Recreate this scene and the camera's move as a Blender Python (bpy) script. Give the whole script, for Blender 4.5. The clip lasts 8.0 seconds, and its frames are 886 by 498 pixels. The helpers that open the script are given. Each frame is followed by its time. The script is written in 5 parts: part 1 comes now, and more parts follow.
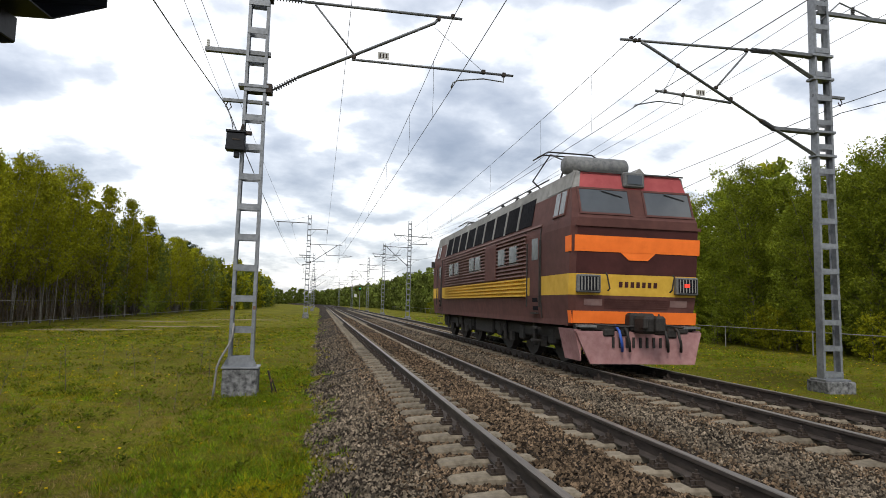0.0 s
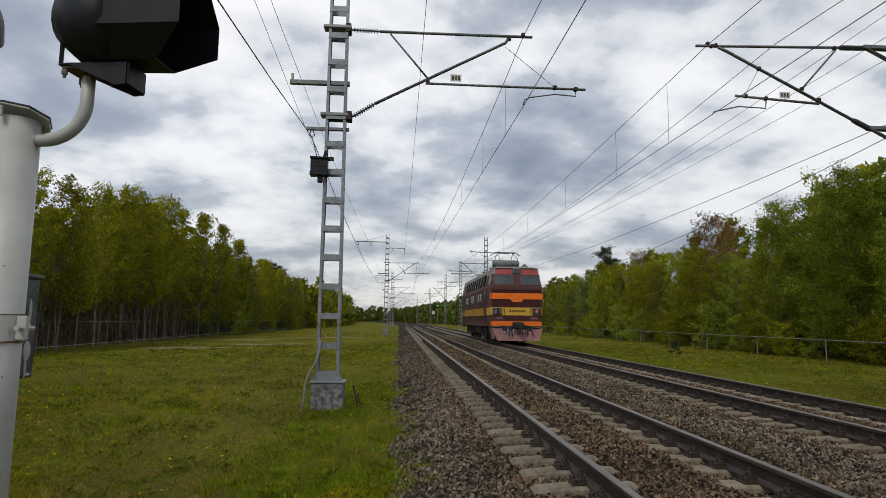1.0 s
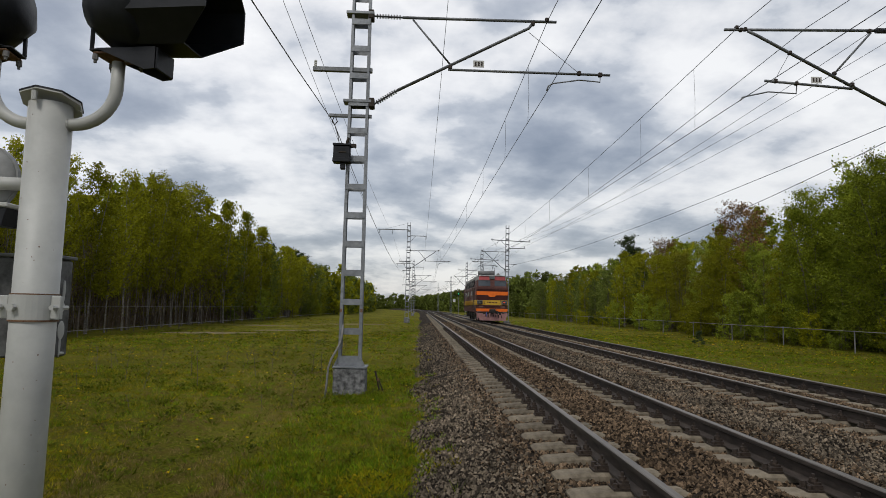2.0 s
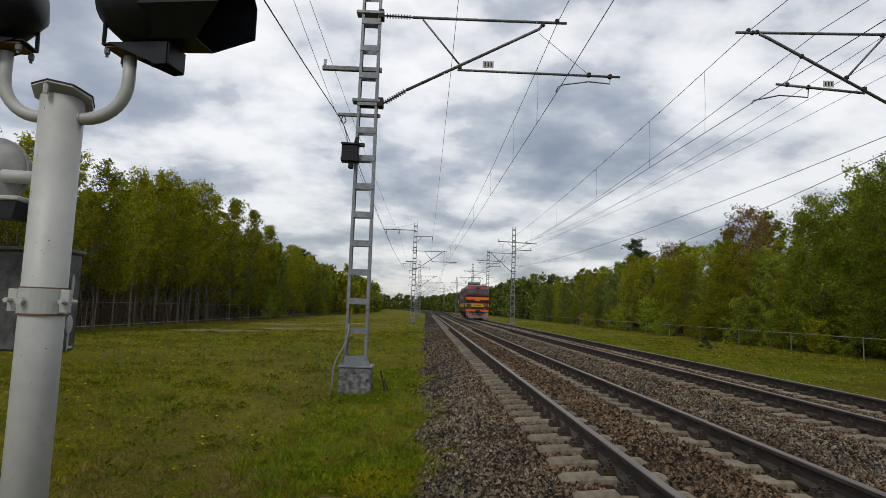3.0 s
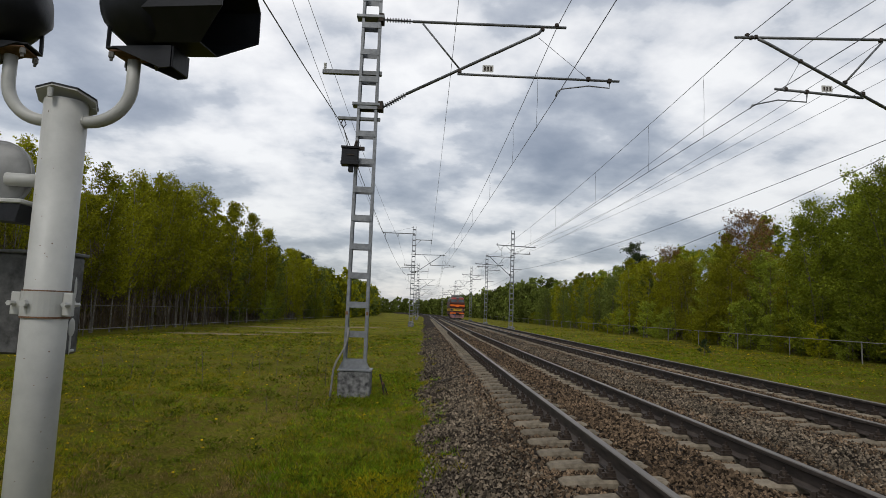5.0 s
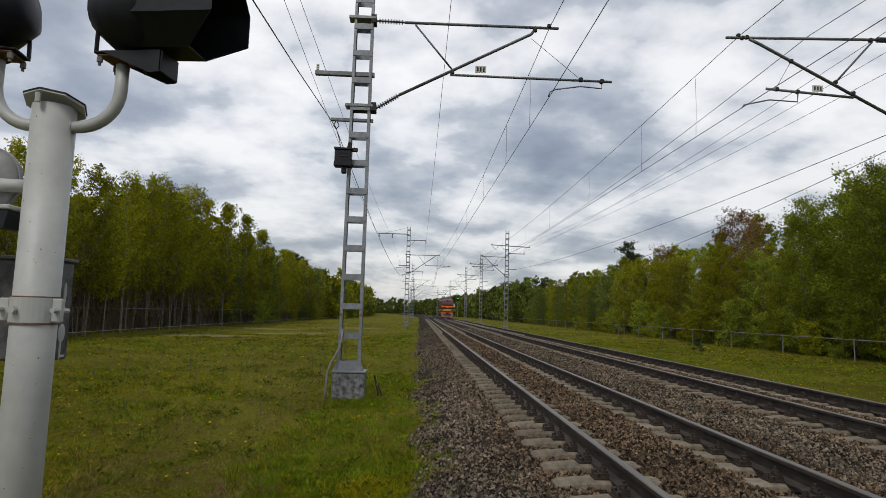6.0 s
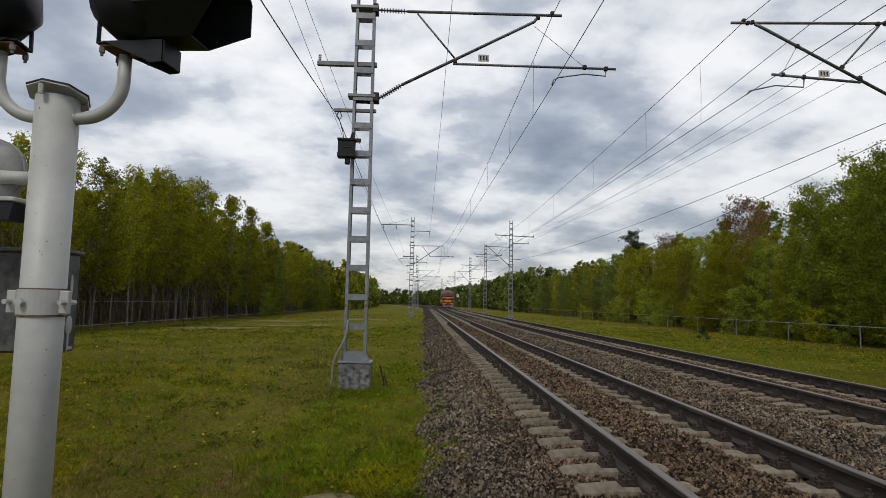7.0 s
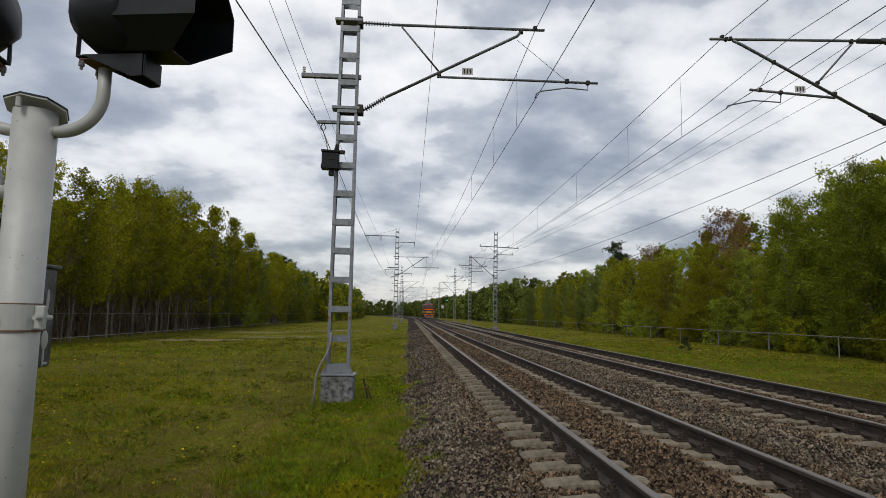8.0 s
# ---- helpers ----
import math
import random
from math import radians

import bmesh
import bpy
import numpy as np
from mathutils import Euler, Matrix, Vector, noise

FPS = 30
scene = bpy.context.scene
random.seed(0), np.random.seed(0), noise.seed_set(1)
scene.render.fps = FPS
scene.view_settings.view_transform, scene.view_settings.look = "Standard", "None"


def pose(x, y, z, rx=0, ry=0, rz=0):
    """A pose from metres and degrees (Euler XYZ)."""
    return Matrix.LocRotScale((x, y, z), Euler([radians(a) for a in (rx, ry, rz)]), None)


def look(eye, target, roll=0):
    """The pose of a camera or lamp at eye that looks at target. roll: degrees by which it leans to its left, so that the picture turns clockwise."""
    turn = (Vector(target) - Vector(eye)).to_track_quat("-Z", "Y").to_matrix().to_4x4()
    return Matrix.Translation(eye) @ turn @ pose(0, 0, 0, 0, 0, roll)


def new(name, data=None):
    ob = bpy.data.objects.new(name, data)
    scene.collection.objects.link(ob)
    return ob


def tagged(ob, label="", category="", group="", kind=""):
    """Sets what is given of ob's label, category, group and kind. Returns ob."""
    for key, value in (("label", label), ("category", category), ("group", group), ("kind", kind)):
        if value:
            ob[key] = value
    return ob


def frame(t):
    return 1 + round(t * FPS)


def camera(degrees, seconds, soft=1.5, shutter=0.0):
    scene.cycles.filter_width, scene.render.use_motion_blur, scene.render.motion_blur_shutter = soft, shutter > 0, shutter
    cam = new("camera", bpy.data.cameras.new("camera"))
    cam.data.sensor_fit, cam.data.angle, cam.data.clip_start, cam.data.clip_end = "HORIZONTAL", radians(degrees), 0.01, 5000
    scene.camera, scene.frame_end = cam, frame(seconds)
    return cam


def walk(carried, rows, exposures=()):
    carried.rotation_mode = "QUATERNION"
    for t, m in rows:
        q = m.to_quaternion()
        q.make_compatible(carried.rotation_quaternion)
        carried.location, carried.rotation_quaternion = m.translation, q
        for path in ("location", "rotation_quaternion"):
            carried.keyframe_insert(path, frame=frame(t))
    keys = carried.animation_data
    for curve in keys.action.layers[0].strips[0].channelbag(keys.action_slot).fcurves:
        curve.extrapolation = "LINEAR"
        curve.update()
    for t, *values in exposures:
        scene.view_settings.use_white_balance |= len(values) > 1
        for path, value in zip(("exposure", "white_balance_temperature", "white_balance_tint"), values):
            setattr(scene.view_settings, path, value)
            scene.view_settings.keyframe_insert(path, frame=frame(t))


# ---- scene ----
cam = camera(72.4, 8.0, soft=0.8)
PATH = [
    (0, (-2.531, 0.207, 1.294), (-2.14, 2.1598, 1.478), 1.4),
    (0.1, (-2.544, 0.188, 1.298), (-2.2336, 2.1564, 1.4626), 0.92),
    (0.2, (-2.557, 0.168, 1.302), (-2.275, 2.1416, 1.4613), 0.3),
    (0.3, (-2.566, 0.142, 1.314), (-2.2969, 2.1179, 1.4602), -0.5),
    (0.4, (-2.575, 0.115, 1.326), (-2.3444, 2.094, 1.5), -1.26),
    (0.5, (-2.546, -0.015, 1.251), (-2.341, 1.9651, 1.444), -1.4),
    (0.6, (-2.551, -0.015, 1.254), (-2.3628, 1.9685, 1.4283), 0.22),
    (0.8, (-2.561, -0.015, 1.261), (-2.4008, 1.9685, 1.4613), -0.12),
    (1, (-2.572, -0.015, 1.268), (-2.431, 1.9664, 1.501), 0.7),
    (1.2, (-2.576, -0.015, 1.263), (-2.4745, 1.9724, 1.4626), 0.93),
    (1.5, (-2.583, -0.014, 1.255), (-2.462, 1.9697, 1.479), 1.8),
    (2, (-2.585, -0.019, 1.243), (-2.513, 1.9704, 1.436), 1.2),
    (3.5, (-2.621, 0.028, 1.232), (-2.565, 2.0171, 1.433), 2.3),
    (4, (-2.635, 0.041, 1.229), (-2.564, 2.0287, 1.439), 2.5),
    (4.5, (-2.635, 0.017, 1.226), (-2.582, 2.0056, 1.433), 2.1),
    (6, (-2.605, -0.007, 1.251), (-2.532, 1.9808, 1.4591), 1.7),
    (6.5, (-2.608, -0.005, 1.236), (-2.54, 1.9853, 1.421), 1.1),
    (7, (-2.616, 0.009, 1.24), (-2.555, 2.0002, 1.417), 1.2),
    (7.5, (-2.611, 0.007, 1.257), (-2.52, 1.9945, 1.4609), 1.6),
    (8, (-2.594, -0.011, 1.257), (-2.484, 1.9745, 1.4711), 1.1),
]
walk(cam, [(t, look(eye, target, roll)) for t, eye, target, roll in PATH],
     exposures=[(0.0, 0.6), (0.2, 0.4), (0.4, 0.08), (0.6, 0.0), (8.0, 0.0)])


# ---- world, sun ----
SUN_EL, SUN_AZ = 48.0, -25.0
world = bpy.data.worlds.new("overcast_sky")
scene.world = world
world.use_nodes = True
wn, wl = world.node_tree.nodes, world.node_tree.links
wn.clear()


def wnode(kind, **values):
    n = wn.new(kind)
    for k, v in values.items():
        n.inputs[k].default_value = v
    return n


w_out = wn.new("ShaderNodeOutputWorld")
w_bg = wn.new("ShaderNodeBackground")
w_bg.inputs["Strength"].default_value = 0.97
w_geo = wn.new("ShaderNodeTexCoord")
w_sep = wn.new("ShaderNodeSeparateXYZ")
wl.new(w_geo.outputs["Generated"], w_sep.inputs[0])
w_h = wn.new("ShaderNodeMath")
w_h.operation = "MAXIMUM"
w_h.inputs[1].default_value = 0.0
wl.new(w_sep.outputs["Z"], w_h.inputs[0])
w_lift = wn.new("ShaderNodeMath")
w_lift.operation = "ADD"
w_lift.inputs[1].default_value = 0.30
wl.new(w_h.outputs[0], w_lift.inputs[0])
w_div = wn.new("ShaderNodeVectorMath")
w_div.operation = "DIVIDE"
w_cmb = wn.new("ShaderNodeCombineXYZ")
for k in range(3):
    wl.new(w_lift.outputs[0], w_cmb.inputs[k])
wl.new(w_geo.outputs["Generated"], w_div.inputs[0])
wl.new(w_cmb.outputs[0], w_div.inputs[1])
w_map = wn.new("ShaderNodeMapping")
w_map.inputs["Scale"].default_value = (0.80, 0.85, 0.9)
w_map.inputs["Location"].default_value = (24.9, 9.6, 6.6)
wl.new(w_div.outputs[0], w_map.inputs["Vector"])
w_n1 = wnode("ShaderNodeTexNoise", Scale=3.2, Detail=9.0, Roughness=0.53, Distortion=0.0)
w_n2 = wnode("ShaderNodeTexNoise", Scale=1.2, Detail=3.0, Roughness=0.5)
wl.new(w_map.outputs[0], w_n1.inputs["Vector"])
wl.new(w_map.outputs[0], w_n2.inputs["Vector"])
w_mix = wn.new("ShaderNodeMath")
w_mix.operation = "MULTIPLY_ADD"
w_mix.inputs[1].default_value = 0.30
wl.new(w_n2.outputs[0], w_mix.inputs[0])
w_half = wn.new("ShaderNodeMath")
w_half.operation = "MULTIPLY"
w_half.inputs[1].default_value = 0.82
wl.new(w_n1.outputs[0], w_half.inputs[0])
wl.new(w_half.outputs[0], w_mix.inputs[2])
w_ramp = wn.new("ShaderNodeValToRGB")
ramp = w_ramp.color_ramp
ramp.elements[0].position, ramp.elements[0].color = 0.36, (0.205, 0.24, 0.305, 1)
ramp.elements[1].position, ramp.elements[1].color = 0.67, (0.89, 0.89, 0.89, 1)
for pos, col in ((0.445, (0.28, 0.315, 0.38, 1)), (0.50, (0.37, 0.405, 0.465, 1)), (0.548, (0.49, 0.52, 0.57, 1)), (0.572, (0.63, 0.65, 0.685, 1)), (0.62, (0.78, 0.785, 0.80, 1))):
    e = ramp.elements.new(pos)
    e.color = col
wl.new(w_mix.outputs[0], w_ramp.inputs[0])
w_sky = wn.new("ShaderNodeTexSky")
w_sky.sky_type = "NISHITA"
w_sky.sun_disc = False
w_sky.sun_elevation, w_sky.sun_rotation = radians(SUN_EL), radians(SUN_AZ)
w_skym = wn.new("ShaderNodeMixRGB")
w_skym.blend_type = "ADD"
w_skym.inputs["Fac"].default_value = 0.015
w_thick = wn.new("ShaderNodeMapRange")
for key, value in (("From Min", 0.0), ("From Max", 0.3), ("To Min", 0.78), ("To Max", 1.0)):
    w_thick.inputs[key].default_value = value
wl.new(w_h.outputs[0], w_thick.inputs["Value"])
w_tone = wn.new("ShaderNodeVectorMath")
w_tone.operation = "SCALE"
wl.new(w_ramp.outputs[0], w_tone.inputs[0])
wl.new(w_thick.outputs[0], w_tone.inputs["Scale"])
wl.new(w_tone.outputs[0], w_skym.inputs["Color1"])
wl.new(w_sky.outputs[0], w_skym.inputs["Color2"])
wl.new(w_skym.outputs[0], w_bg.inputs["Color"])
wl.new(w_bg.outputs[0], w_out.inputs[0])

sun_data = bpy.data.lights.new("sun", "SUN")
sun_data.energy, sun_data.angle, sun_data.color = 1.4, radians(14), (1.0, 0.96, 0.9)
sun = new("sun", sun_data)
sun.matrix_world = pose(0, 0, 60, 90 - SUN_EL, 0, SUN_AZ)


# ---- materials ----
def mat(name, c1, c2, scale=6.0, rough=0.8, bump=0.2, metal=0.0, wear=0.25, big=0.35, vary=0.0, islands=0.0, spec=0.5, stretch=(1, 1, 1), dist=0.02, c3=None):
    m = bpy.data.materials.new(name)
    m.use_nodes = True
    n, l = m.node_tree.nodes, m.node_tree.links
    b = n["Principled BSDF"]
    b.inputs["Roughness"].default_value, b.inputs["Metallic"].default_value = rough, metal
    b.inputs["Specular IOR Level"].default_value = spec
    co = n.new("ShaderNodeTexCoord")
    mp = n.new("ShaderNodeMapping")
    mp.inputs["Scale"].default_value = stretch
    l.new(co.outputs["Object"], mp.inputs["Vector"])
    fine = n.new("ShaderNodeTexNoise")
    fine.inputs["Scale"].default_value, fine.inputs["Detail"].default_value, fine.inputs["Roughness"].default_value = scale, 8, 0.62
    wide = n.new("ShaderNodeTexNoise")
    wide.inputs["Scale"].default_value, wide.inputs["Detail"].default_value = scale * big * 0.3, 4
    l.new(mp.outputs[0], fine.inputs["Vector"])
    l.new(mp.outputs[0], wide.inputs["Vector"])
    mr = n.new("ShaderNodeMapRange")
    mr.inputs["From Min"].default_value, mr.inputs["From Max"].default_value = 0.32, 0.68
    l.new(fine.outputs[0], mr.inputs["Value"])
    mx = n.new("ShaderNodeMixRGB")
    mx.inputs["Color1"].default_value, mx.inputs["Color2"].default_value = (*c1, 1), (*c2, 1)
    l.new(mr.outputs[0], mx.inputs["Fac"])
    if c3:
        far = n.new("ShaderNodeTexNoise")
        far.inputs["Scale"].default_value, far.inputs["Detail"].default_value = scale * 0.12, 5
        l.new(mp.outputs[0], far.inputs["Vector"])
        fr = n.new("ShaderNodeMapRange")
        fr.inputs["From Min"].default_value, fr.inputs["From Max"].default_value = 0.47, 0.68
        l.new(far.outputs[0], fr.inputs["Value"])
        m3 = n.new("ShaderNodeMixRGB")
        m3.inputs["Color2"].default_value = (*c3, 1)
        l.new(mx.outputs[0], m3.inputs["Color1"])
        l.new(fr.outputs[0], m3.inputs["Fac"])
        mx = m3
    val = n.new("ShaderNodeMapRange")
    val.inputs["From Min"].default_value, val.inputs["From Max"].default_value = 0.3, 0.7
    val.inputs["To Min"].default_value, val.inputs["To Max"].default_value = 1 - wear, 1 + wear
    l.new(wide.outputs[0], val.inputs["Value"])
    out = val.outputs[0]
    for amount, kind, socket in ((vary, "ShaderNodeObjectInfo", "Random"), (islands, "ShaderNodeNewGeometry", "Random Per Island")):
        if amount:
            oi = n.new(kind)
            rr = n.new("ShaderNodeMapRange")
            rr.inputs["To Min"].default_value, rr.inputs["To Max"].default_value = 1 - amount, 1 + amount
            l.new(oi.outputs[socket], rr.inputs["Value"])
            mm = n.new("ShaderNodeMath")
            mm.operation = "MULTIPLY"
            l.new(out, mm.inputs[0])
            l.new(rr.outputs[0], mm.inputs[1])
            out = mm.outputs[0]
    vm = n.new("ShaderNodeVectorMath")
    vm.operation = "SCALE"
    l.new(mx.outputs[0], vm.inputs[0])
    l.new(out, vm.inputs["Scale"])
    l.new(vm.outputs[0], b.inputs["Base Color"])
    if bump:
        bp = n.new("ShaderNodeBump")
        bp.inputs["Strength"].default_value, bp.inputs["Distance"].default_value = bump, dist
        l.new(fine.outputs[0], bp.inputs["Height"])
        l.new(bp.outputs[0], b.inputs["Normal"])
    return m


def leaf_mat(name, c1, c2, vary=0.36, islands=0.42, scale=0.8):
    m = mat(name, c1, c2, scale=scale, rough=0.7, bump=0, wear=0.2, vary=vary, islands=islands, spec=0.08)
    n, l = m.node_tree.nodes, m.node_tree.links
    b, o = n["Principled BSDF"], n["Material Output"]
    tr = n.new("ShaderNodeBsdfTranslucent")
    l.new(b.inputs["Base Color"].links[0].from_socket, tr.inputs["Color"])
    mx = n.new("ShaderNodeMixShader")
    mx.inputs[0].default_value = 0.44
    l.new(b.outputs[0], mx.inputs[1])
    l.new(tr.outputs[0], mx.inputs[2])
    l.new(mx.outputs[0], o.inputs["Surface"])
    return m


def glow(name, col, strength):
    m = bpy.data.materials.new(name)
    m.use_nodes = True
    b = m.node_tree.nodes["Principled BSDF"]
    b.inputs["Base Color"].default_value = (*col, 1)
    b.inputs["Emission Color"].default_value = (*col, 1)
    b.inputs["Emission Strength"].default_value = strength
    return m


M_SOIL = mat("field_grass", (0.032, 0.037, 0.005), (0.200, 0.198, 0.016), scale=26.0, rough=0.95, bump=0.9, wear=0.35, big=0.029, spec=0.03, dist=0.08, c3=(0.135, 0.105, 0.022))
# Bed colour is near-black to paint the shade between the loose stones.
M_BALLAST = mat("gap_shade_ballast", (0.004, 0.003, 0.0025), (0.060, 0.046, 0.034), scale=24.0, rough=0.9, bump=1.0, wear=0.25, big=0.1, spec=0.05, dist=0.06)
M_RUSTSTONE = mat("rust_dusted_stone", (0.036, 0.025, 0.015), (0.180, 0.124, 0.078), scale=9.0, rough=0.9, bump=0.3, wear=0.3, islands=0.9, spec=0.12)
M_STONE = mat("ballast_stone", (0.034, 0.028, 0.020), (0.205, 0.163, 0.117), scale=9.0, rough=0.9, bump=0.3, wear=0.3, islands=0.9, spec=0.15)
M_CONC = mat("sleeper_concrete", (0.120, 0.100, 0.072), (0.225, 0.190, 0.142), scale=14.0, rough=0.9, bump=0.4, wear=0.3, vary=0.2, spec=0.1)
M_RAIL = mat("rusty_rail", (0.018, 0.013, 0.010), (0.062, 0.047, 0.038), scale=20.0, rough=0.7, bump=0.25, metal=0.2, stretch=(1, 0.2, 1))
M_RAILTOP = mat("polished_rail_head", (0.115, 0.100, 0.086), (0.215, 0.195, 0.172), scale=25.0, rough=0.50, bump=0.08, metal=0.6, wear=0.1, stretch=(1, 0.05, 1))
M_GEAR = mat("grimy_black_running_gear", (0.007, 0.006, 0.005), (0.028, 0.023, 0.019), scale=22.0, rough=0.7, bump=0.3, wear=0.3)
M_IRON = mat("dark_iron", (0.016, 0.011, 0.008), (0.052, 0.036, 0.026), scale=30.0, rough=0.75, bump=0.3, metal=0.2)
M_GALV = mat("galvanised_steel", (0.165, 0.175, 0.19), (0.265, 0.275, 0.29), scale=9.0, rough=0.55, bump=0.1, metal=0.45, wear=0.22)
M_TUBE = mat("weathered_steel_tube", (0.10, 0.105, 0.11), (0.19, 0.195, 0.20), scale=12.0, rough=0.55, bump=0.1, metal=0.5)
M_FOOT = mat("foundation_concrete", (0.035, 0.035, 0.036), (0.24, 0.24, 0.238), scale=10.0, rough=0.95, bump=0.4, wear=0.35, spec=0.1)
M_WIRE = mat("wire_copper_dark", (0.035, 0.036, 0.038), (0.07, 0.07, 0.07), scale=8.0, rough=0.5, bump=0, metal=0.4)
M_INS = mat("insulator_polymer", (0.018, 0.018, 0.020), (0.05, 0.05, 0.055), scale=20.0, rough=0.5, bump=0)
M_WHITE = mat("white_post_paint", (0.36, 0.36, 0.34), (0.45, 0.45, 0.425), scale=5.0, rough=0.5, bump=0.12, wear=0.07, big=0.6)
M_GREYBOX = mat("grey_box_paint", (0.075, 0.077, 0.08), (0.17, 0.17, 0.165), scale=11.0, rough=0.65, bump=0.25, wear=0.3)
M_RELAY = mat("stained_relay_box_paint", (0.028, 0.028, 0.028), (0.12, 0.12, 0.118), scale=14.0, rough=0.6, bump=0.25, wear=0.35)
M_BELL = mat("weathered_bell_paint", (0.17, 0.172, 0.17), (0.26, 0.262, 0.255), scale=9.0, rough=0.5, bump=0.1, wear=0.2)
M_MOSS = leaf_mat("yellow_moss", (0.33, 0.27, 0.006), (0.55, 0.43, 0.012), vary=0, islands=0.5)
M_BLACK = mat("black_hood_paint", (0.004, 0.005, 0.007), (0.012, 0.013, 0.017), scale=9.0, rough=0.5, bump=0.15, spec=0.3)
M_RUST = mat("rust_stain", (0.10, 0.05, 0.028), (0.20, 0.11, 0.06), scale=30.0, rough=0.9, bump=0.2)
M_FENCE = mat("fence_pipe_grey", (0.13, 0.125, 0.12), (0.22, 0.21, 0.20), scale=15.0, rough=0.7, bump=0.1)
M_BROWN = mat("maroon_loco_paint", (0.080, 0.032, 0.027), (0.116, 0.049, 0.041), scale=4.0, rough=0.68, bump=0.06, wear=0.2, spec=0.22)
# Paler and pinker than the maroon body behind it.
M_RIB = mat("paler_rib_paint", (0.15, 0.088, 0.080), (0.215, 0.138, 0.125), scale=5.0, rough=0.7, bump=0.06, wear=0.25, spec=0.2)
M_DKMAR = mat("dark_maroon_paint", (0.045, 0.013, 0.012), (0.065, 0.02, 0.018), scale=4.0, rough=0.68, bump=0.05, spec=0.22)
M_RED = mat("faded_red_paint", (0.30, 0.055, 0.06), (0.38, 0.085, 0.085), scale=4.0, rough=0.68, bump=0.06, spec=0.22)
M_ORANGE = mat("orange_paint", (0.80, 0.155, 0.02), (0.92, 0.20, 0.03), scale=3.0, rough=0.68, bump=0.04, wear=0.08, spec=0.22)
M_YELLOW = mat("yellow_paint", (0.52, 0.31, 0.035), (0.64, 0.40, 0.06), scale=4.0, rough=0.68, bump=0.05, wear=0.18, spec=0.22)
M_PINK = mat("faded_plough_paint", (0.28, 0.13, 0.125), (0.40, 0.22, 0.21), scale=6.0, rough=0.7, bump=0.1, wear=0.3)
M_ROOFG = mat("grey_roof_paint", (0.17, 0.165, 0.155), (0.27, 0.265, 0.25), scale=5.0, rough=0.68, bump=0.1, wear=0.25, spec=0.22)
M_GLASS = mat("dark_window_glass", (0.032, 0.037, 0.042), (0.055, 0.062, 0.068), scale=1.2, rough=0.06, bump=0, spec=1.0)
# Pale blue-grey base paints the sky's reflection into the side windows.
M_SIDEGLASS = mat("sky_sheen_side_glass", (0.085, 0.095, 0.10), (0.17, 0.18, 0.185), scale=3.0, rough=0.25, bump=0, spec=0.5)
# Near-black that paints the shade inside louvres and recesses onto flat slabs.
M_RECESS = mat("recess_shade_black", (0.010, 0.010, 0.012), (0.022, 0.022, 0.025), scale=12.0, rough=0.9, bump=0.05, spec=0.03)
M_LIGHTW = mat("pale_paint", (0.45, 0.44, 0.41), (0.58, 0.57, 0.54), scale=6.0, rough=0.6, bump=0.05)
M_BLUE = mat("blue_hose", (0.02, 0.07, 0.32), (0.03, 0.10, 0.42), scale=6.0, rough=0.5, bump=0)
M_REDLAMP = glow("red_tail_lamp", (0.75, 0.04, 0.02), 0.55)
M_GREENLAMP = glow("green_signal_lamp", (0.05, 0.8, 0.35), 2.5)
M_BARK = mat("dark_bark", (0.075, 0.062, 0.048), (0.16, 0.135, 0.108), scale=9.0, rough=0.95, bump=0.5, vary=0.3)
M_BIRCH = mat("birch_bark", (0.075, 0.066, 0.053), (0.300, 0.275, 0.232), scale=5.0, rough=0.9, bump=0.3, vary=0.25, stretch=(1, 1, 3))
M_LEAFY = leaf_mat("spring_leaf_olive", (0.196, 0.203, 0.008), (0.296, 0.290, 0.015))
M_LEAFG = leaf_mat("spring_leaf_green", (0.165, 0.210, 0.022), (0.275, 0.312, 0.032))
M_LEAFD = leaf_mat("deep_leaf_green", (0.150, 0.190, 0.014), (0.255, 0.285, 0.022))
M_LEAFB = leaf_mat("budding_brown_leaf", (0.150, 0.082, 0.028), (0.215, 0.125, 0.045))
M_LEAFO = leaf_mat("ochre_spring_leaf", (0.188, 0.178, 0.016), (0.275, 0.255, 0.028))
# Brown of the understory, with the shade inside the wood put into it.
M_UNDER = leaf_mat("shade_brown_undergrowth", (0.085, 0.074, 0.020), (0.150, 0.125, 0.038))
M_TWIG = mat("brown_twigs", (0.075, 0.056, 0.036), (0.150, 0.115, 0.078), scale=3.0, rough=0.9, bump=0, spec=0.05)
M_FRESH = leaf_mat("fresh_grass_blades", (0.060, 0.120, 0.004), (0.235, 0.335, 0.014), vary=0, islands=0.6, scale=6.0)
# Duller leaf green with the haze and shade of distance painted in.
M_LEAFFAR = leaf_mat("far_leaf_haze_green", (0.108, 0.138, 0.028), (0.175, 0.205, 0.042))
M_NEEDLE = leaf_mat("pine_needles", (0.035, 0.052, 0.02), (0.06, 0.08, 0.03))
M_GRASS = leaf_mat("grass_blades", (0.062, 0.076, 0.004), (0.410, 0.335, 0.014), vary=0, islands=0.6, scale=6.0)
M_DEEPGRASS = leaf_mat("dark_grass_clumps", (0.050, 0.072, 0.005), (0.155, 0.175, 0.010), vary=0, islands=0.5, scale=5.0)
M_DRY = leaf_mat("dry_grass_blades", (0.085, 0.062, 0.022), (0.34, 0.25, 0.095), vary=0, islands=0.6, scale=7.0)
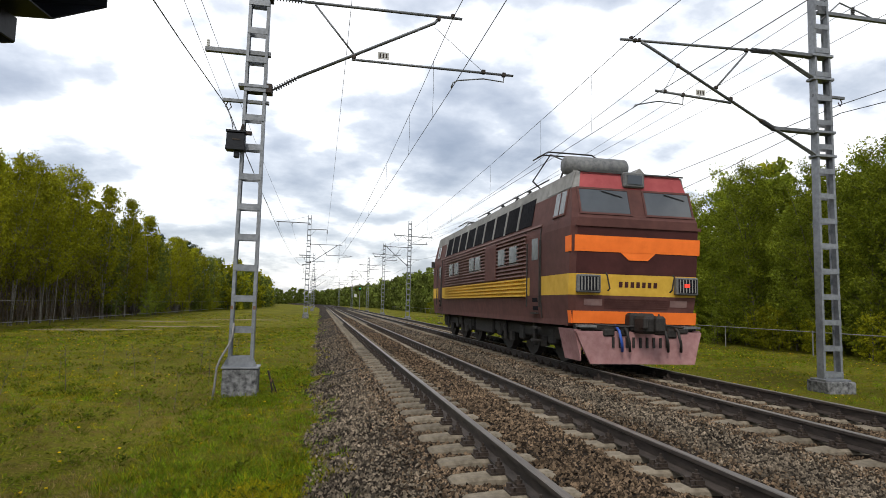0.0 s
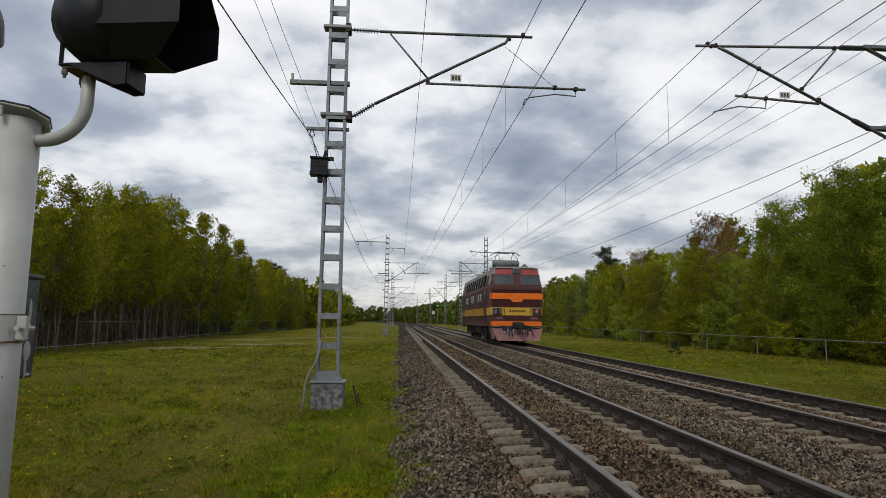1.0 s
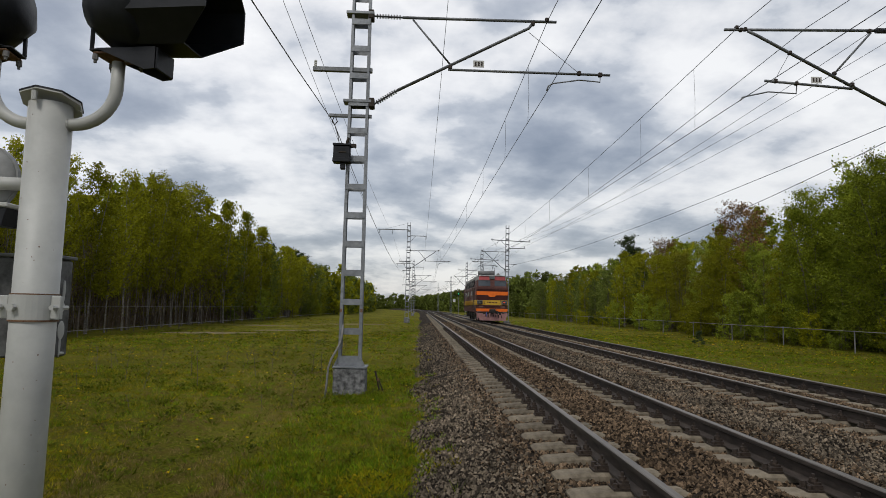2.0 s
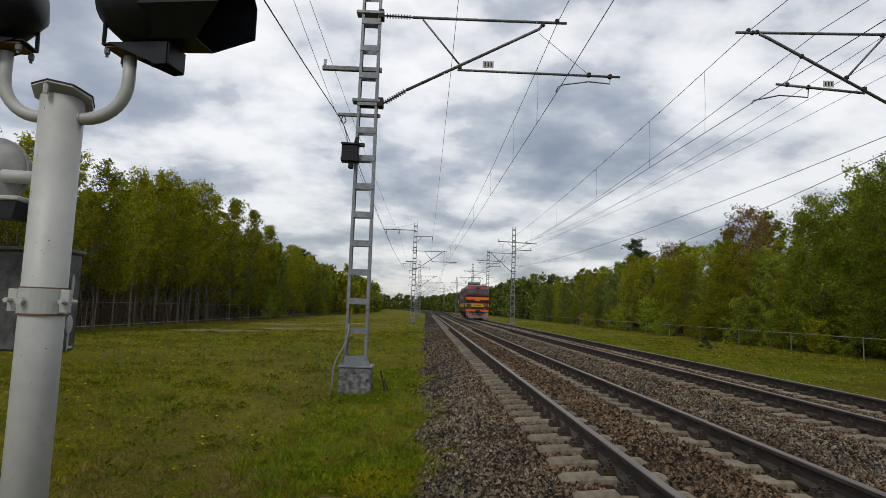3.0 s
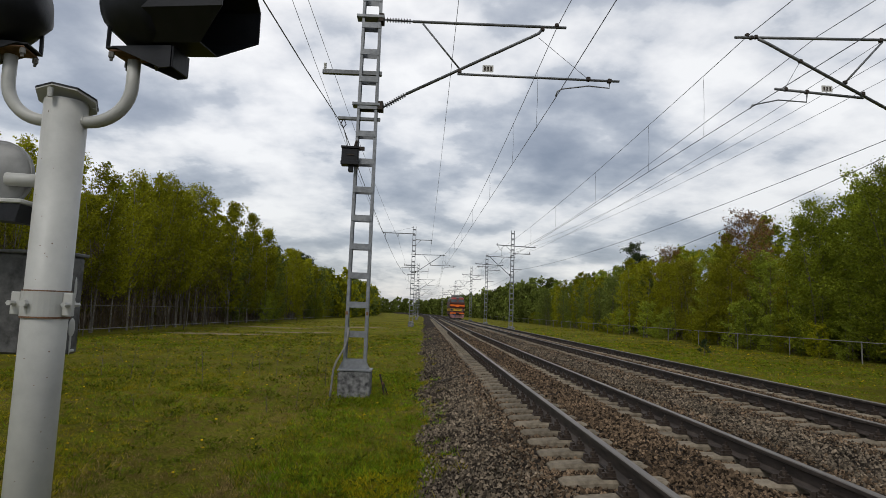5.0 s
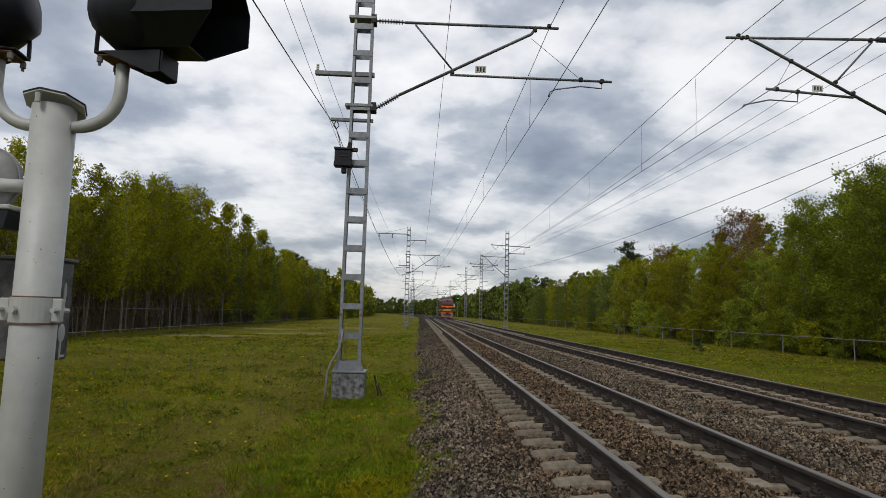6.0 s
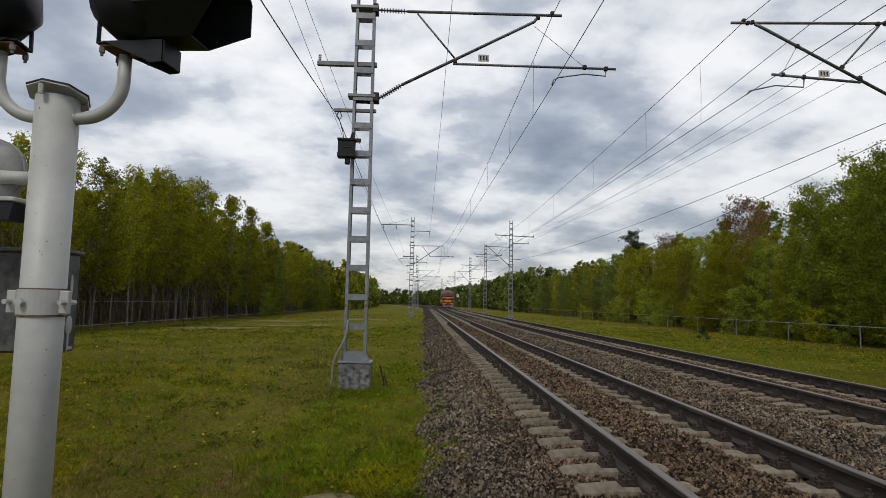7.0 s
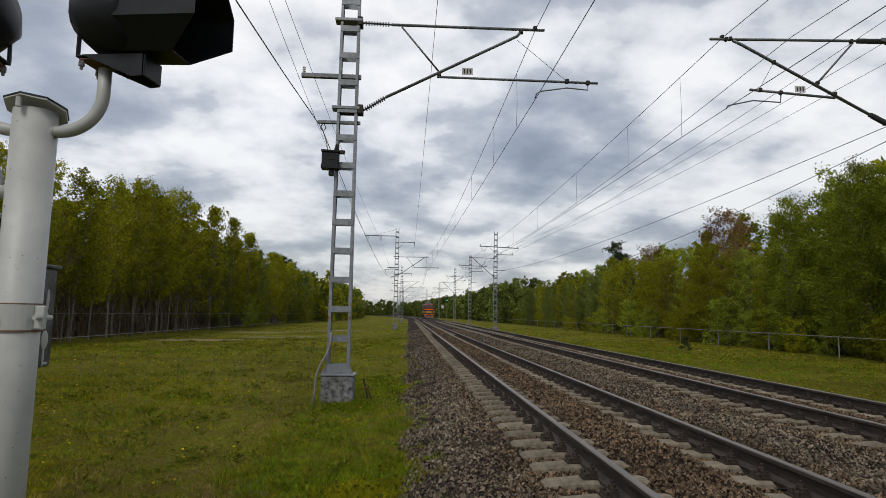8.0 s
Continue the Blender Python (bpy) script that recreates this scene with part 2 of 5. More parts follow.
M_FLOWER = leaf_mat("dandelion_yellow", (0.62, 0.42, 0.01), (0.78, 0.55, 0.015), vary=0)
M_DIRT = mat("bare_earth", (0.120, 0.098, 0.050), (0.250, 0.205, 0.125), scale=6.0, rough=0.95, bump=0.5, spec=0.03)


# ---- mesh helpers ----
def part(name, bm, material, parent=None, label="", smooth=False):
    me = bpy.data.meshes.new(name)
    bm.to_mesh(me)
    bm.free()
    for m in material if isinstance(material, (list, tuple)) else [material]:
        me.materials.append(m)
    if smooth:
        for p in me.polygons:
            p.use_smooth = True
    ob = new(name, me)
    if parent is not None:
        ob.parent = parent
    if label:
        tagged(ob, label)
    return ob


def share(name, source, parent, m):
    ob = new(name, source.data)
    ob.parent = parent
    ob.matrix_basis = m
    return ob


def root(name, m, label, category, group="", kind=""):
    ob = new(name)
    ob.empty_display_size = 0.2
    ob.matrix_basis = m
    return tagged(ob, label, category, group, kind)


def box(bm, c, s, m=None, bevel=0.0):
    mm = Matrix.Translation(c) @ (m or Matrix.Identity(4)) @ Matrix.Diagonal((*s, 1))
    r = bmesh.ops.create_cube(bm, size=1.0, matrix=mm)
    if bevel:
        edges = list({e for v in r["verts"] for e in v.link_edges})
        bmesh.ops.bevel(bm, geom=edges, offset=bevel, segments=1, affect="EDGES", profile=0.5)
    return bm


def boxed(c, s, bevel=0.0, m=None):
    return box(bmesh.new(), c, s, m, bevel)


def tube(bm, pts, r, seg=8, caps=True, radii=None):
    pts = [Vector(p) for p in pts]
    rings, u = [], None
    for i, p in enumerate(pts):
        d = (pts[min(i + 1, len(pts) - 1)] - pts[max(i - 1, 0)]).normalized()
        if u is None:
            u = d.cross(Vector((0, 0, 1)) if abs(d.z) < 0.95 else Vector((1, 0, 0)))
        u = (u - d * u.dot(d)).normalized()
        v = d.cross(u)
        rr = radii[i] if radii else r
        rings.append([bm.verts.new(p + rr * (math.cos(a) * u + math.sin(a) * v)) for a in [2 * math.pi * k / seg for k in range(seg)]])
    for a, b in zip(rings, rings[1:]):
        for k in range(seg):
            bm.faces.new((a[k], a[(k + 1) % seg], b[(k + 1) % seg], b[k]))
    if caps:
        bm.faces.new(list(reversed(rings[0])))
        bm.faces.new(rings[-1])
    return bm


def tubed(pts, r, seg=8, radii=None):
    return tube(bmesh.new(), pts, r, seg, True, radii)


def prism(bm, outline, y0, y1):
    """A slab between y0 and y1 with an outline in x and z."""
    a = [bm.verts.new((x, y0, z)) for x, z in outline]
    b = [bm.verts.new((x, y1, z)) for x, z in outline]
    n = len(outline)
    bm.faces.new(a)
    bm.faces.new(list(reversed(b)))
    for k in range(n):
        bm.faces.new((a[k], b[k], b[(k + 1) % n], a[(k + 1) % n]))
    bmesh.ops.recalc_face_normals(bm, faces=bm.faces)
    return bm


def sheet_object(name, verts, faces, material, kind, label, category, smooth=False):
    me = bpy.data.meshes.new(name)
    me.from_pydata(verts, [], faces)
    me.materials.append(material)
    if smooth:
        for p in me.polygons:
            p.use_smooth = True
    me.update()
    return tagged(new(name, me), label, category, kind=kind)


# ---- lie of the land ----
TRACK_X = (0.0, 4.13)


def bend(y):
    """The line curves gently to the left far away."""
    return 0.0 if y < 160 else -((y - 160.0) ** 2) / 3200.0


def ground_z(x, y):
    z = -0.60 - 0.18 * min(1.0, max(0.0, (-x - 4) / 12)) - 0.04 * min(1.0, max(0.0, (x - 8) / 10))
    if x < -2.9:
        z -= 0.13 * hollow(x, y)
    if x < -2.9 or x > 7.4:
        z += 0.06 * noise.noise(Vector((x * 0.16, y * 0.11, 3.0))) + 0.025 * noise.noise(Vector((x * 0.8, y * 0.7, 1.0)))
    return z


def hollow(x, y):
    """1 along the shallow dry hollow beside the bank, fading to 0."""
    if y < 1 or y > 22:
        return 0.0
    mid = -5.05 - 0.09 * (y - 6) + 0.35 * math.sin(0.55 * y)
    return math.exp(-((x - mid) / (0.75 + 0.02 * y)) ** 2) * min(1.0, (y - 1) / 3) * min(1.0, (22 - y) / 8)


def shoulder(x, y):
    """How far the left rim of the bed strays sideways."""
    return 0.26 * noise.noise(Vector((0.5, y * 0.8, 7.0))) + 0.10 * noise.noise(Vector((3.5, y * 2.7, 2.0))) if x < -2.1 and y < 150 else 0.0


def ballast_z(x, y):
    """Height of the crushed stone across the bed."""
    knots = ((-2.95, -0.74), (-2.6, -0.61), (-1.75, -0.30), (-1.42, -0.245), (-1.0, -0.255), (-0.58, -0.25), (-0.34, -0.185), (0.34, -0.185), (0.58, -0.25), (1.1, -0.245), (1.5, -0.20), (2.06, -0.23), (2.7, -0.205),
             (3.05, -0.24), (3.63, -0.245), (3.8, -0.195), (4.45, -0.195), (4.63, -0.245), (5.5, -0.24), (5.95, -0.31), (6.9, -0.66), (7.3, -0.82))
    for (xa, za), (xb, zb) in zip(knots, knots[1:]):
        if x <= xb:
            f = max(0.0, (x - xa) / (xb - xa))
            return za + f * (zb - za)
    return knots[-1][1]


def spread(lo, hi, step, grow):
    out, v = [lo], lo
    while v < hi:
        v += step
        step *= grow
        out.append(v)
    return out


gx = [-3000, -1200, -500, -200, -90, -55] + [-40 + k * 1.6 for k in range(16)] + [-14.4 + 0.6 * k for k in range(21)] + [-1.5, 0, 2, 4, 6] + [7 + k * 1.6 for k in range(22)] + [48, 70, 120, 300, 900, 3000]
gy = [-3000, -900, -300, -100, -40, -15] + spread(-6, 260, 1.0, 1.02) + [420, 700, 1300, 2200, 4500]
gv = [(x, y, ground_z(x, y) if -60 < x < 60 and y < 300 else -0.78) for y in gy for x in gx]
nx = len(gx)
gf = [(j * nx + i, j * nx + i + 1, (j + 1) * nx + i + 1, (j + 1) * nx + i) for j in range(len(gy) - 1) for i in range(nx - 1)]
sheet_object("ground", gv, gf, M_SOIL, "structure", "grassy meadow ground beside the railway line", "ground", True)

bx = [-2.95, -2.75, -2.55, -2.2, -1.75, -1.42, -1.0, -0.58, -0.34, 0, 0.34, 0.58, 1.1, 1.5, 2.06, 2.7, 3.05, 3.63, 3.8, 4.13, 4.45, 4.63, 5.5, 5.95, 6.4, 6.9, 7.3]
by = [-60, -20, -5] + spread(-2, 420, 0.9, 1.012)
bv = [(x + bend(y) + shoulder(x, y), y, ballast_z(x, y) + (0.012 * noise.noise(Vector((x * 2.1, y * 1.7, 0))) if y < 120 else 0)) for y in by for x in bx]
nb = len(bx)
bf = [(j * nb + i, j * nb + i + 1, (j + 1) * nb + i + 1, (j + 1) * nb + i) for j in range(len(by) - 1) for i in range(nb - 1)]
sheet_object("ballast_bed", bv, bf, M_BALLAST, "structure", "crushed stone ballast under two tracks, coloured near-black as shaded gaps between stones", "ballast", True)


# ---- tracks ----
def rail_profile():
    """Half of the rail's section: x, z down from the head."""
    h = [(0.030, 0.0), (0.036, -0.008), (0.037, -0.038), (0.010, -0.052), (0.009, -0.145), (0.073, -0.168), (0.075, -0.180)]
    return h + [(-x, z) for x, z in reversed(h)]


def make_rail(track, x):
    ys = [-60, -20] + [0 + 20 * k for k in range(9)] + [170 + 10 * k for k in range(26)]
    prof = rail_profile()
    bm = bmesh.new()
    rings = [[bm.verts.new((x + bend(y) + px, y, pz)) for px, pz in prof] for y in ys]
    n = len(prof)
    for a, b in zip(rings, rings[1:]):
        for k in range(n):
            f = bm.faces.new((a[k], a[(k + 1) % n], b[(k + 1) % n], b[k]))
            f.material_index = 1 if k in (n - 1, 0, n - 2) else 0
    bm.faces.new(rings[0]), bm.faces.new(list(reversed(rings[-1])))
    bmesh.ops.recalc_face_normals(bm, faces=bm.faces)
    return part("rail", bm, [M_RAIL, M_RAILTOP], track, "rusty steel rail with a polished head")


def sleeper_mesh():
    bm = bmesh.new()
    secs = [(-1.35, 0.10, -0.222), (-1.31, 0.115, -0.205), (-1.02, 0.12, -0.183), (-0.42, 0.115, -0.180), (-0.30, 0.105, -0.215), (0.30, 0.105, -0.215), (0.42, 0.115, -0.180), (1.02, 0.12, -0.183), (1.31, 0.115, -0.205), (1.35, 0.10, -0.222)]
    rings = []
    for x, w, z in secs:
        rings.append([bm.verts.new((x, yy, zz)) for yy, zz in ((-w - 0.035, -0.40), (-w, z - 0.025), (-w + 0.032, z), (w - 0.032, z), (w, z - 0.025), (w + 0.035, -0.40))])
    for a, b in zip(rings, rings[1:]):
        for k in range(6):
            bm.faces.new((a[k], b[k], b[(k + 1) % 6], a[(k + 1) % 6]))
    bm.faces.new(rings[0]), bm.faces.new(list(reversed(rings[-1])))
    bmesh.ops.recalc_face_normals(bm, faces=bm.faces)
    return bm


def clip_mesh():
    bm = bmesh.new()
    box(bm, (0, 0, -0.172), (0.40, 0.16, 0.018))
    for s in (-1, 1):
        box(bm, (s * 0.105, 0, -0.148), (0.085, 0.12, 0.034))
        box(bm, (s * 0.095, 0, -0.122), (0.06, 0.085, 0.022))
        tube(bm, [(s * 0.105, 0, -0.15), (s * 0.105, 0, -0.050)], 0.014, 6)
        tube(bm, [(s * 0.105, 0, -0.112), (s * 0.105, 0, -0.082)], 0.032, 6)
        tube(bm, [(s * 0.17, 0.035, -0.17), (s * 0.17, 0.035, -0.115)], 0.026, 6)
        tube(bm, [(s * 0.17, -0.045, -0.17), (s * 0.17, -0.045, -0.13)], 0.022, 6)
    return bm


TIE = 0.545
for tx in TRACK_X:
    track = root("railway_track", pose(tx, 0, 0), "broad-gauge track with concrete sleepers on stone ballast", "railway track", kind="structure")
    for s in (-0.7975, 0.7975):
        make_rail(track, s)
    first = clip0 = None
    for k in range(-36, 230):
        y = 1.2 + TIE * k + random.uniform(-0.02, 0.02)
        m = pose(bend(y) + random.uniform(-0.015, 0.015), y, random.uniform(-0.006, 0.002), 0, 0, random.uniform(-0.5, 0.5))
        if first is None:
            first = part("sleeper", sleeper_mesh(), M_CONC, track)
            first.matrix_basis = m
            tie = first
        else:
            tie = share("sleeper", first, track, m)
        if -8 < k < 75:
            for s in (-0.7975, 0.7975):
                if clip0 is None:
                    clip0 = part("rail_fastening", clip_mesh(), M_IRON, tie, "rusty bolted rail fastening")
                    clip0.matrix_basis = pose(s, 0, 0)
                else:
                    share("rail_fastening", clip0, tie, pose(s, 0, 0))


def ballast_stones():
    """Loose crushed stones over the bed, densest where the camera stands nearest."""
    rng = np.random.default_rng(5)
    pts = []
    for y0, y1, density in ((-5.0, 1.8, 80), (1.8, 6.0, 1500), (6.0, 11.0, 900), (11.0, 18.0, 440), (18.0, 30.0, 170), (30.0, 60.0, 50)):
        n = int((y1 - y0) * 10.4 * density)
        pts.append(np.stack([rng.uniform(-3.05, 7.35, n), rng.uniform(y0, y1, n)], 1))
    pts = np.concatenate(pts)
    off = np.abs((pts[:, 1] - 1.2 + TIE / 2) % TIE - TIE / 2)
    across = np.minimum(np.abs(pts[:, 0]), np.abs(pts[:, 0] - 4.13))
    on_tie = (off < 0.145) & (across < 1.38) & (across > 0.40)
    on_rail = np.min([np.abs(pts[:, 0] - c) for c in (-0.7975, 0.7975, 3.3325, 4.9275)], axis=0) < 0.09
    keep = ~(on_tie & (rng.random(len(pts)) < 0.97)) & ~on_rail
    keep &= (pts[:, 0] < -1.9 + 1.15 * np.maximum(pts[:, 1], 0.5)) | (rng.random(len(pts)) < 0.25)
    pts = pts[keep]
    across = across[keep]
    n = len(pts)
    near = np.clip((pts[:, 1] - 2) / 20, 0, 1)
    size = rng.uniform(0.0085, 0.0195, n) * (1 + 0.8 * near)
    z = np.array([ballast_z(x - shoulder(x, y), y) for x, y in pts]) + size * rng.uniform(-0.1, 1.1, n)
    base = np.array([(1, 0.1, -0.3), (0.1, 1, -0.3), (-1, 0, -0.3), (0, -1, -0.3), (0.40, 0.20, 0.75), (-0.40, -0.20, 0.65)], float)
    tri = np.array([(0, 1, 4), (1, 2, 5), (1, 5, 4), (2, 3, 5), (3, 0, 4), (3, 4, 5)])
    shape = base[None] * rng.uniform(0.65, 1.35, (n, 6, 1)) + rng.uniform(-0.22, 0.22, (n, 6, 3))
    turn, tip = rng.uniform(0, 2 * np.pi, n), rng.normal(0, 0.35, (n, 2))
    c, q = np.cos(turn), np.sin(turn)
    sx = shape[:, :, 0] * c[:, None] - shape[:, :, 1] * q[:, None]
    sy = shape[:, :, 0] * q[:, None] + shape[:, :, 1] * c[:, None]
    sz = shape[:, :, 2] + sx * tip[:, :1] + sy * tip[:, 1:]
    v = np.stack([sx, sy, sz], 2) * size[:, None, None] + np.stack([pts[:, 0], pts[:, 1], z], 1)[:, None]
    f = tri[None] + (6 * np.arange(n))[:, None, None]
    me = bpy.data.meshes.new("ballast_stones")
    me.from_pydata(v.reshape(-1, 3).tolist(), [], f.reshape(-1, 3).tolist())
    me.materials.append(M_STONE)
    me.materials.append(M_RUSTSTONE)
    dusted = (across + rng.normal(0, 0.22, n) < 1.55).astype(np.int32)
    me.polygons.foreach_set("material_index", np.repeat(dusted, 6))
    tagged(new("ballast_stones", me), "loose grey and reddish crushed stones between the sleepers", "ballast stones", kind="stuff")


ballast_stones()


# ---- catenary masts and wires ----
MAST_L, MAST_R = [13.35, 71.0, 127.0, 185.0, 245.0], [13.2, 70.0, 127.0, 185.0, 245.0]


def insulator(bm, a, b, r=0.055, rod=0.02, discs=9):
    a, b = Vector(a), Vector(b)
    tube(bm, [a, b], rod, 6)
    for k in range(discs):
        c = a.lerp(b, 0.12 + 0.76 * k / (discs - 1))
        d = (b - a).normalized() * 0.012
        tube(bm, [c - d, c + d], r, 8)
    return bm


def mast_body(mast, top, low, w0=0.50, w1=0.40, depth=0.20, foot=0.13):
    """Two channel legs with batten plates; local z is 0 at the ground."""
    for s in (-1, 1):
        bm = bmesh.new()
        a, b = s * w0 / 2, s * w1 / 2
        for dy, ty in ((-depth / 2, 0.012), (depth / 2, 0.012)):
            prism(bm, [(a, low), (b, top), (b - s * 0.055, top), (a - s * 0.065, low)], dy - ty / 2, dy + ty / 2)
        prism(bm, [(a, low), (b, top), (b - s * 0.012, top), (a - s * 0.012, low)], -depth / 2 + 0.007, depth / 2 - 0.007)
        part("leg", bm, M_GALV, mast, "galvanised steel channel leg")
    z = low + 0.10
    while z < top - 0.1:
        w = w0 + (w1 - w0) * (z - low) / (top - low)
        for dy in (-depth / 2 - 0.013, depth / 2 + 0.013):
            part("batten_plate", boxed((0, dy, z), (w - 0.012, 0.012, foot if z < low + 0.2 else 0.13)), M_GALV, mast)
        z += 0.635


def cantilever(mast, P, far=False):
    """Tubes, insulators and steady arm that hold the wires; P maps track-based x, z to the mast."""
    tip = -0.75 if far else 0.0
    part("top_tube", tubed([P(-3.14, 7.86), P(0.42 + tip, 7.89)], 0.034), M_TUBE, mast, "grey steel cantilever tube", True)
    part("strut_tube", tubed([P(-3.22, 6.13), P(-0.22 + tip, 7.72), P(-0.12 + tip, 7.85)], 0.036), M_TUBE, mast, "", True)
    part("brace_tube", tubed([P(-2.90, 7.82), P(-2.02, 6.78)], 0.022), M_TUBE, mast, "", True)
    part("registration_tube", tubed([P(-2.07, 6.66), P(1.67 + tip, 6.66)], 0.030), M_TUBE, mast, "", True)
    part("steady_arm", tubed([P(1.44 + tip, 6.66), P(1.44 + tip, 6.49), P(0.95 + tip, 6.52), P(0.35 + tip, 6.42), P(0.24 + tip, 6.36), P(0.20 + tip, 6.24)], 0.016), M_TUBE, mast, "", True)
    part("stay_wire", tubed([P(-0.22 + tip, 7.62), P(0.95 + tip, 6.68)], 0.006, 5), M_WIRE, mast)
    part("insulator", insulator(bmesh.new(), P(-3.80, 7.87), P(-3.12, 7.86)), M_INS, mast, "ribbed dark insulator")
    part("insulator", insulator(bmesh.new(), P(-3.72, 5.80), P(-3.20, 6.14)), M_INS, mast, "ribbed dark insulator")
    for x, z in ((-3.85, 7.87), (-3.78, 5.80)):
        part("bracket", boxed(P(x, z), (0.12, 0.26, 0.20), 0.01), M_IRON, mast)
        part("bracket_strap", boxed(P(-4.10, z + 0.02), (0.62, 0.27, 0.07), 0.008), M_GALV, mast)
    for x, z in ((0.20 + tip, 7.93), (-0.13 + tip, 7.83), (-2.02, 6.72), (0.95 + tip, 6.68), (1.44 + tip, 6.66)):
        part("clamp", boxed(P(x, z), (0.09, 0.09, 0.10), 0.015), M_IRON, mast)
    if not far:
        sign = part("number_plate", boxed(P(-1.37, 6.82), (0.25, 0.012, 0.16)), M_LIGHTW, mast, "small pale plate with dark figure bars")
        for k in (-1, 0, 1):
            part("figure_bar", boxed(P(-1.37 + k * 0.07, 6.82) - Vector((0, 0.009, 0)), (0.035, 0.004, 0.10)), M_IRON, sign)


def hung(mast, P, x, z):
    part("hanging_insulator", insulator(bmesh.new(), P(x, z), P(x, z - 0.45), 0.06, 0.015, 6), M_INS, mast, "hanging insulator string")


def left_mast(y, near):
    gz = -0.72 if near else -0.35
    cx = -4.07
    mast = root("catenary_mast", pose(cx + bend(y), y, gz), "galvanised lattice catenary mast with cantilever on a concrete footing" if near else "distant galvanised lattice catenary mast with cantilever arm", "catenary mast", "catenary masts")

    def P(x, z):
        return Vector((x - cx, 0, z - gz))
    mast_body(mast, 11.2 - gz, 0.675 if near else 0.25, foot=0.20 if near else 0.13)
    bm = boxed((0.02 if near else 0, 0, 0.345 if near else 0.0), (0.68, 0.56, 0.58), 0.03)
    part("footing", bm, M_FOOT, mast, "stained grey concrete footing")
    if near:
        part("base_plate", boxed((0.02, 0, 0.655), (0.72, 0.58, 0.035), 0.006), M_GALV, mast)
        for s in (-1, 1):
            part("gusset", prism(bmesh.new(), [(s * 0.25, 0.675), (s * 0.34, 0.675), (s * 0.25, 0.86)], -0.135, -0.12), M_GALV, mast)
        part("conduit", tubed([(-0.16, -0.14, 1.55), (-0.17, -0.15, 1.30), (-0.22, -0.17, 1.12), (-0.36, -0.28, 0.84), (-0.41, -0.36, 0.66), (-0.43, -0.38, 0.30), (-0.46, -0.38, 0.0)], 0.022), M_FENCE, mast, "bent grey cable conduit", True)
        for s in (-1, 1):
            part("paint_mark", boxed((s * 0.222, -0.109, 1.86), (0.05, 0.006, 0.07)), M_RUST, mast, "faded red paint mark on the leg")
    cantilever(mast, P, not near)
    part("side_arm", boxed(P(-4.46, 6.57), (1.34, 0.10, 0.10), 0.008), M_TUBE, mast, "dark channel side arm")
    part("pin_insulator", insulator(bmesh.new(), P(-5.08, 6.60), P(-5.08, 6.78), 0.035, 0.012, 4), M_LIGHTW, mast)
    part("side_arm", boxed(P(-4.25, 5.50), (0.95, 0.08, 0.07), 0.006), M_TUBE, mast)
    part("hanger_ring", tubed([P(-4.62, 5.46), P(-4.66, 5.36), P(-4.60, 5.28), P(-4.54, 5.36), P(-4.58, 5.46)], 0.012, 6), M_IRON, mast)
    if near:
        sw = part("switch_box", boxed(P(-4.385, 4.60) - Vector((0, 0.16, 0)), (0.37, 0.22, 0.30), 0.02), M_BLACK, mast, "black pole-mounted switch box")
        part("box_lid", prism(bmesh.new(), [(-0.51, 4.755 - gz), (-0.12, 4.755 - gz), (-0.12, 4.785 - gz), (-0.51, 4.80 - gz)], -0.29, -0.03), M_BLACK, sw)
        part("box_skirt", boxed(P(-4.385, 4.43) - Vector((0, 0.16, 0)), (0.39, 0.24, 0.10), 0.012), M_BLACK, sw)
        part("box_latch", boxed(P(-4.37, 4.60) - Vector((0, 0.275, 0)), (0.16, 0.012, 0.03), 0.004), M_IRON, sw)
        part("box_neck", boxed(P(-4.36, 4.31) - Vector((0, 0.16, 0)), (0.11, 0.11, 0.15), 0.015), M_BLACK, sw)
        part("box_bracket", boxed(P(-4.22, 4.78) - Vector((0, 0.14, 0)), (0.28, 0.08, 0.08), 0.01), M_IRON, sw)
        part("box_lug", tubed([P(-4.30, 4.80) - Vector((0, 0.14, 0)), P(-4.26, 4.96) - Vector((0, 0.14, 0))], 0.03, 6), M_IRON, sw)
        part("box_lead", tubed([P(-4.60, 5.30), P(-4.50, 5.0) - Vector((0, 0.08, 0)), P(-4.45, 4.78) - Vector((0, 0.16, 0))], 0.010, 5), M_WIRE, sw)
    part("top_arm", boxed(P(-5.90, 10.30), (3.7, 0.09, 0.09)), M_TUBE, mast)
    part("top_stay", tubed([P(-4.1, 11.1), P(-7.0, 10.33)], 0.012, 5), M_TUBE, mast)
    for x in ((-6.65, -6.25) if near else (-7.5, -6.0)):
        hung(mast, P, x, 10.45 if near else 10.27)
    part("field_arm", boxed(P(-2.95, 9.60), (1.95, 0.08, 0.08)), M_TUBE, mast)
    part("arm_brace", tubed([P(-3.85, 8.9), P(-3.3, 9.55)], 0.02, 6), M_TUBE, mast)
    hung(mast, P, -2.05, 9.56)
    return mast


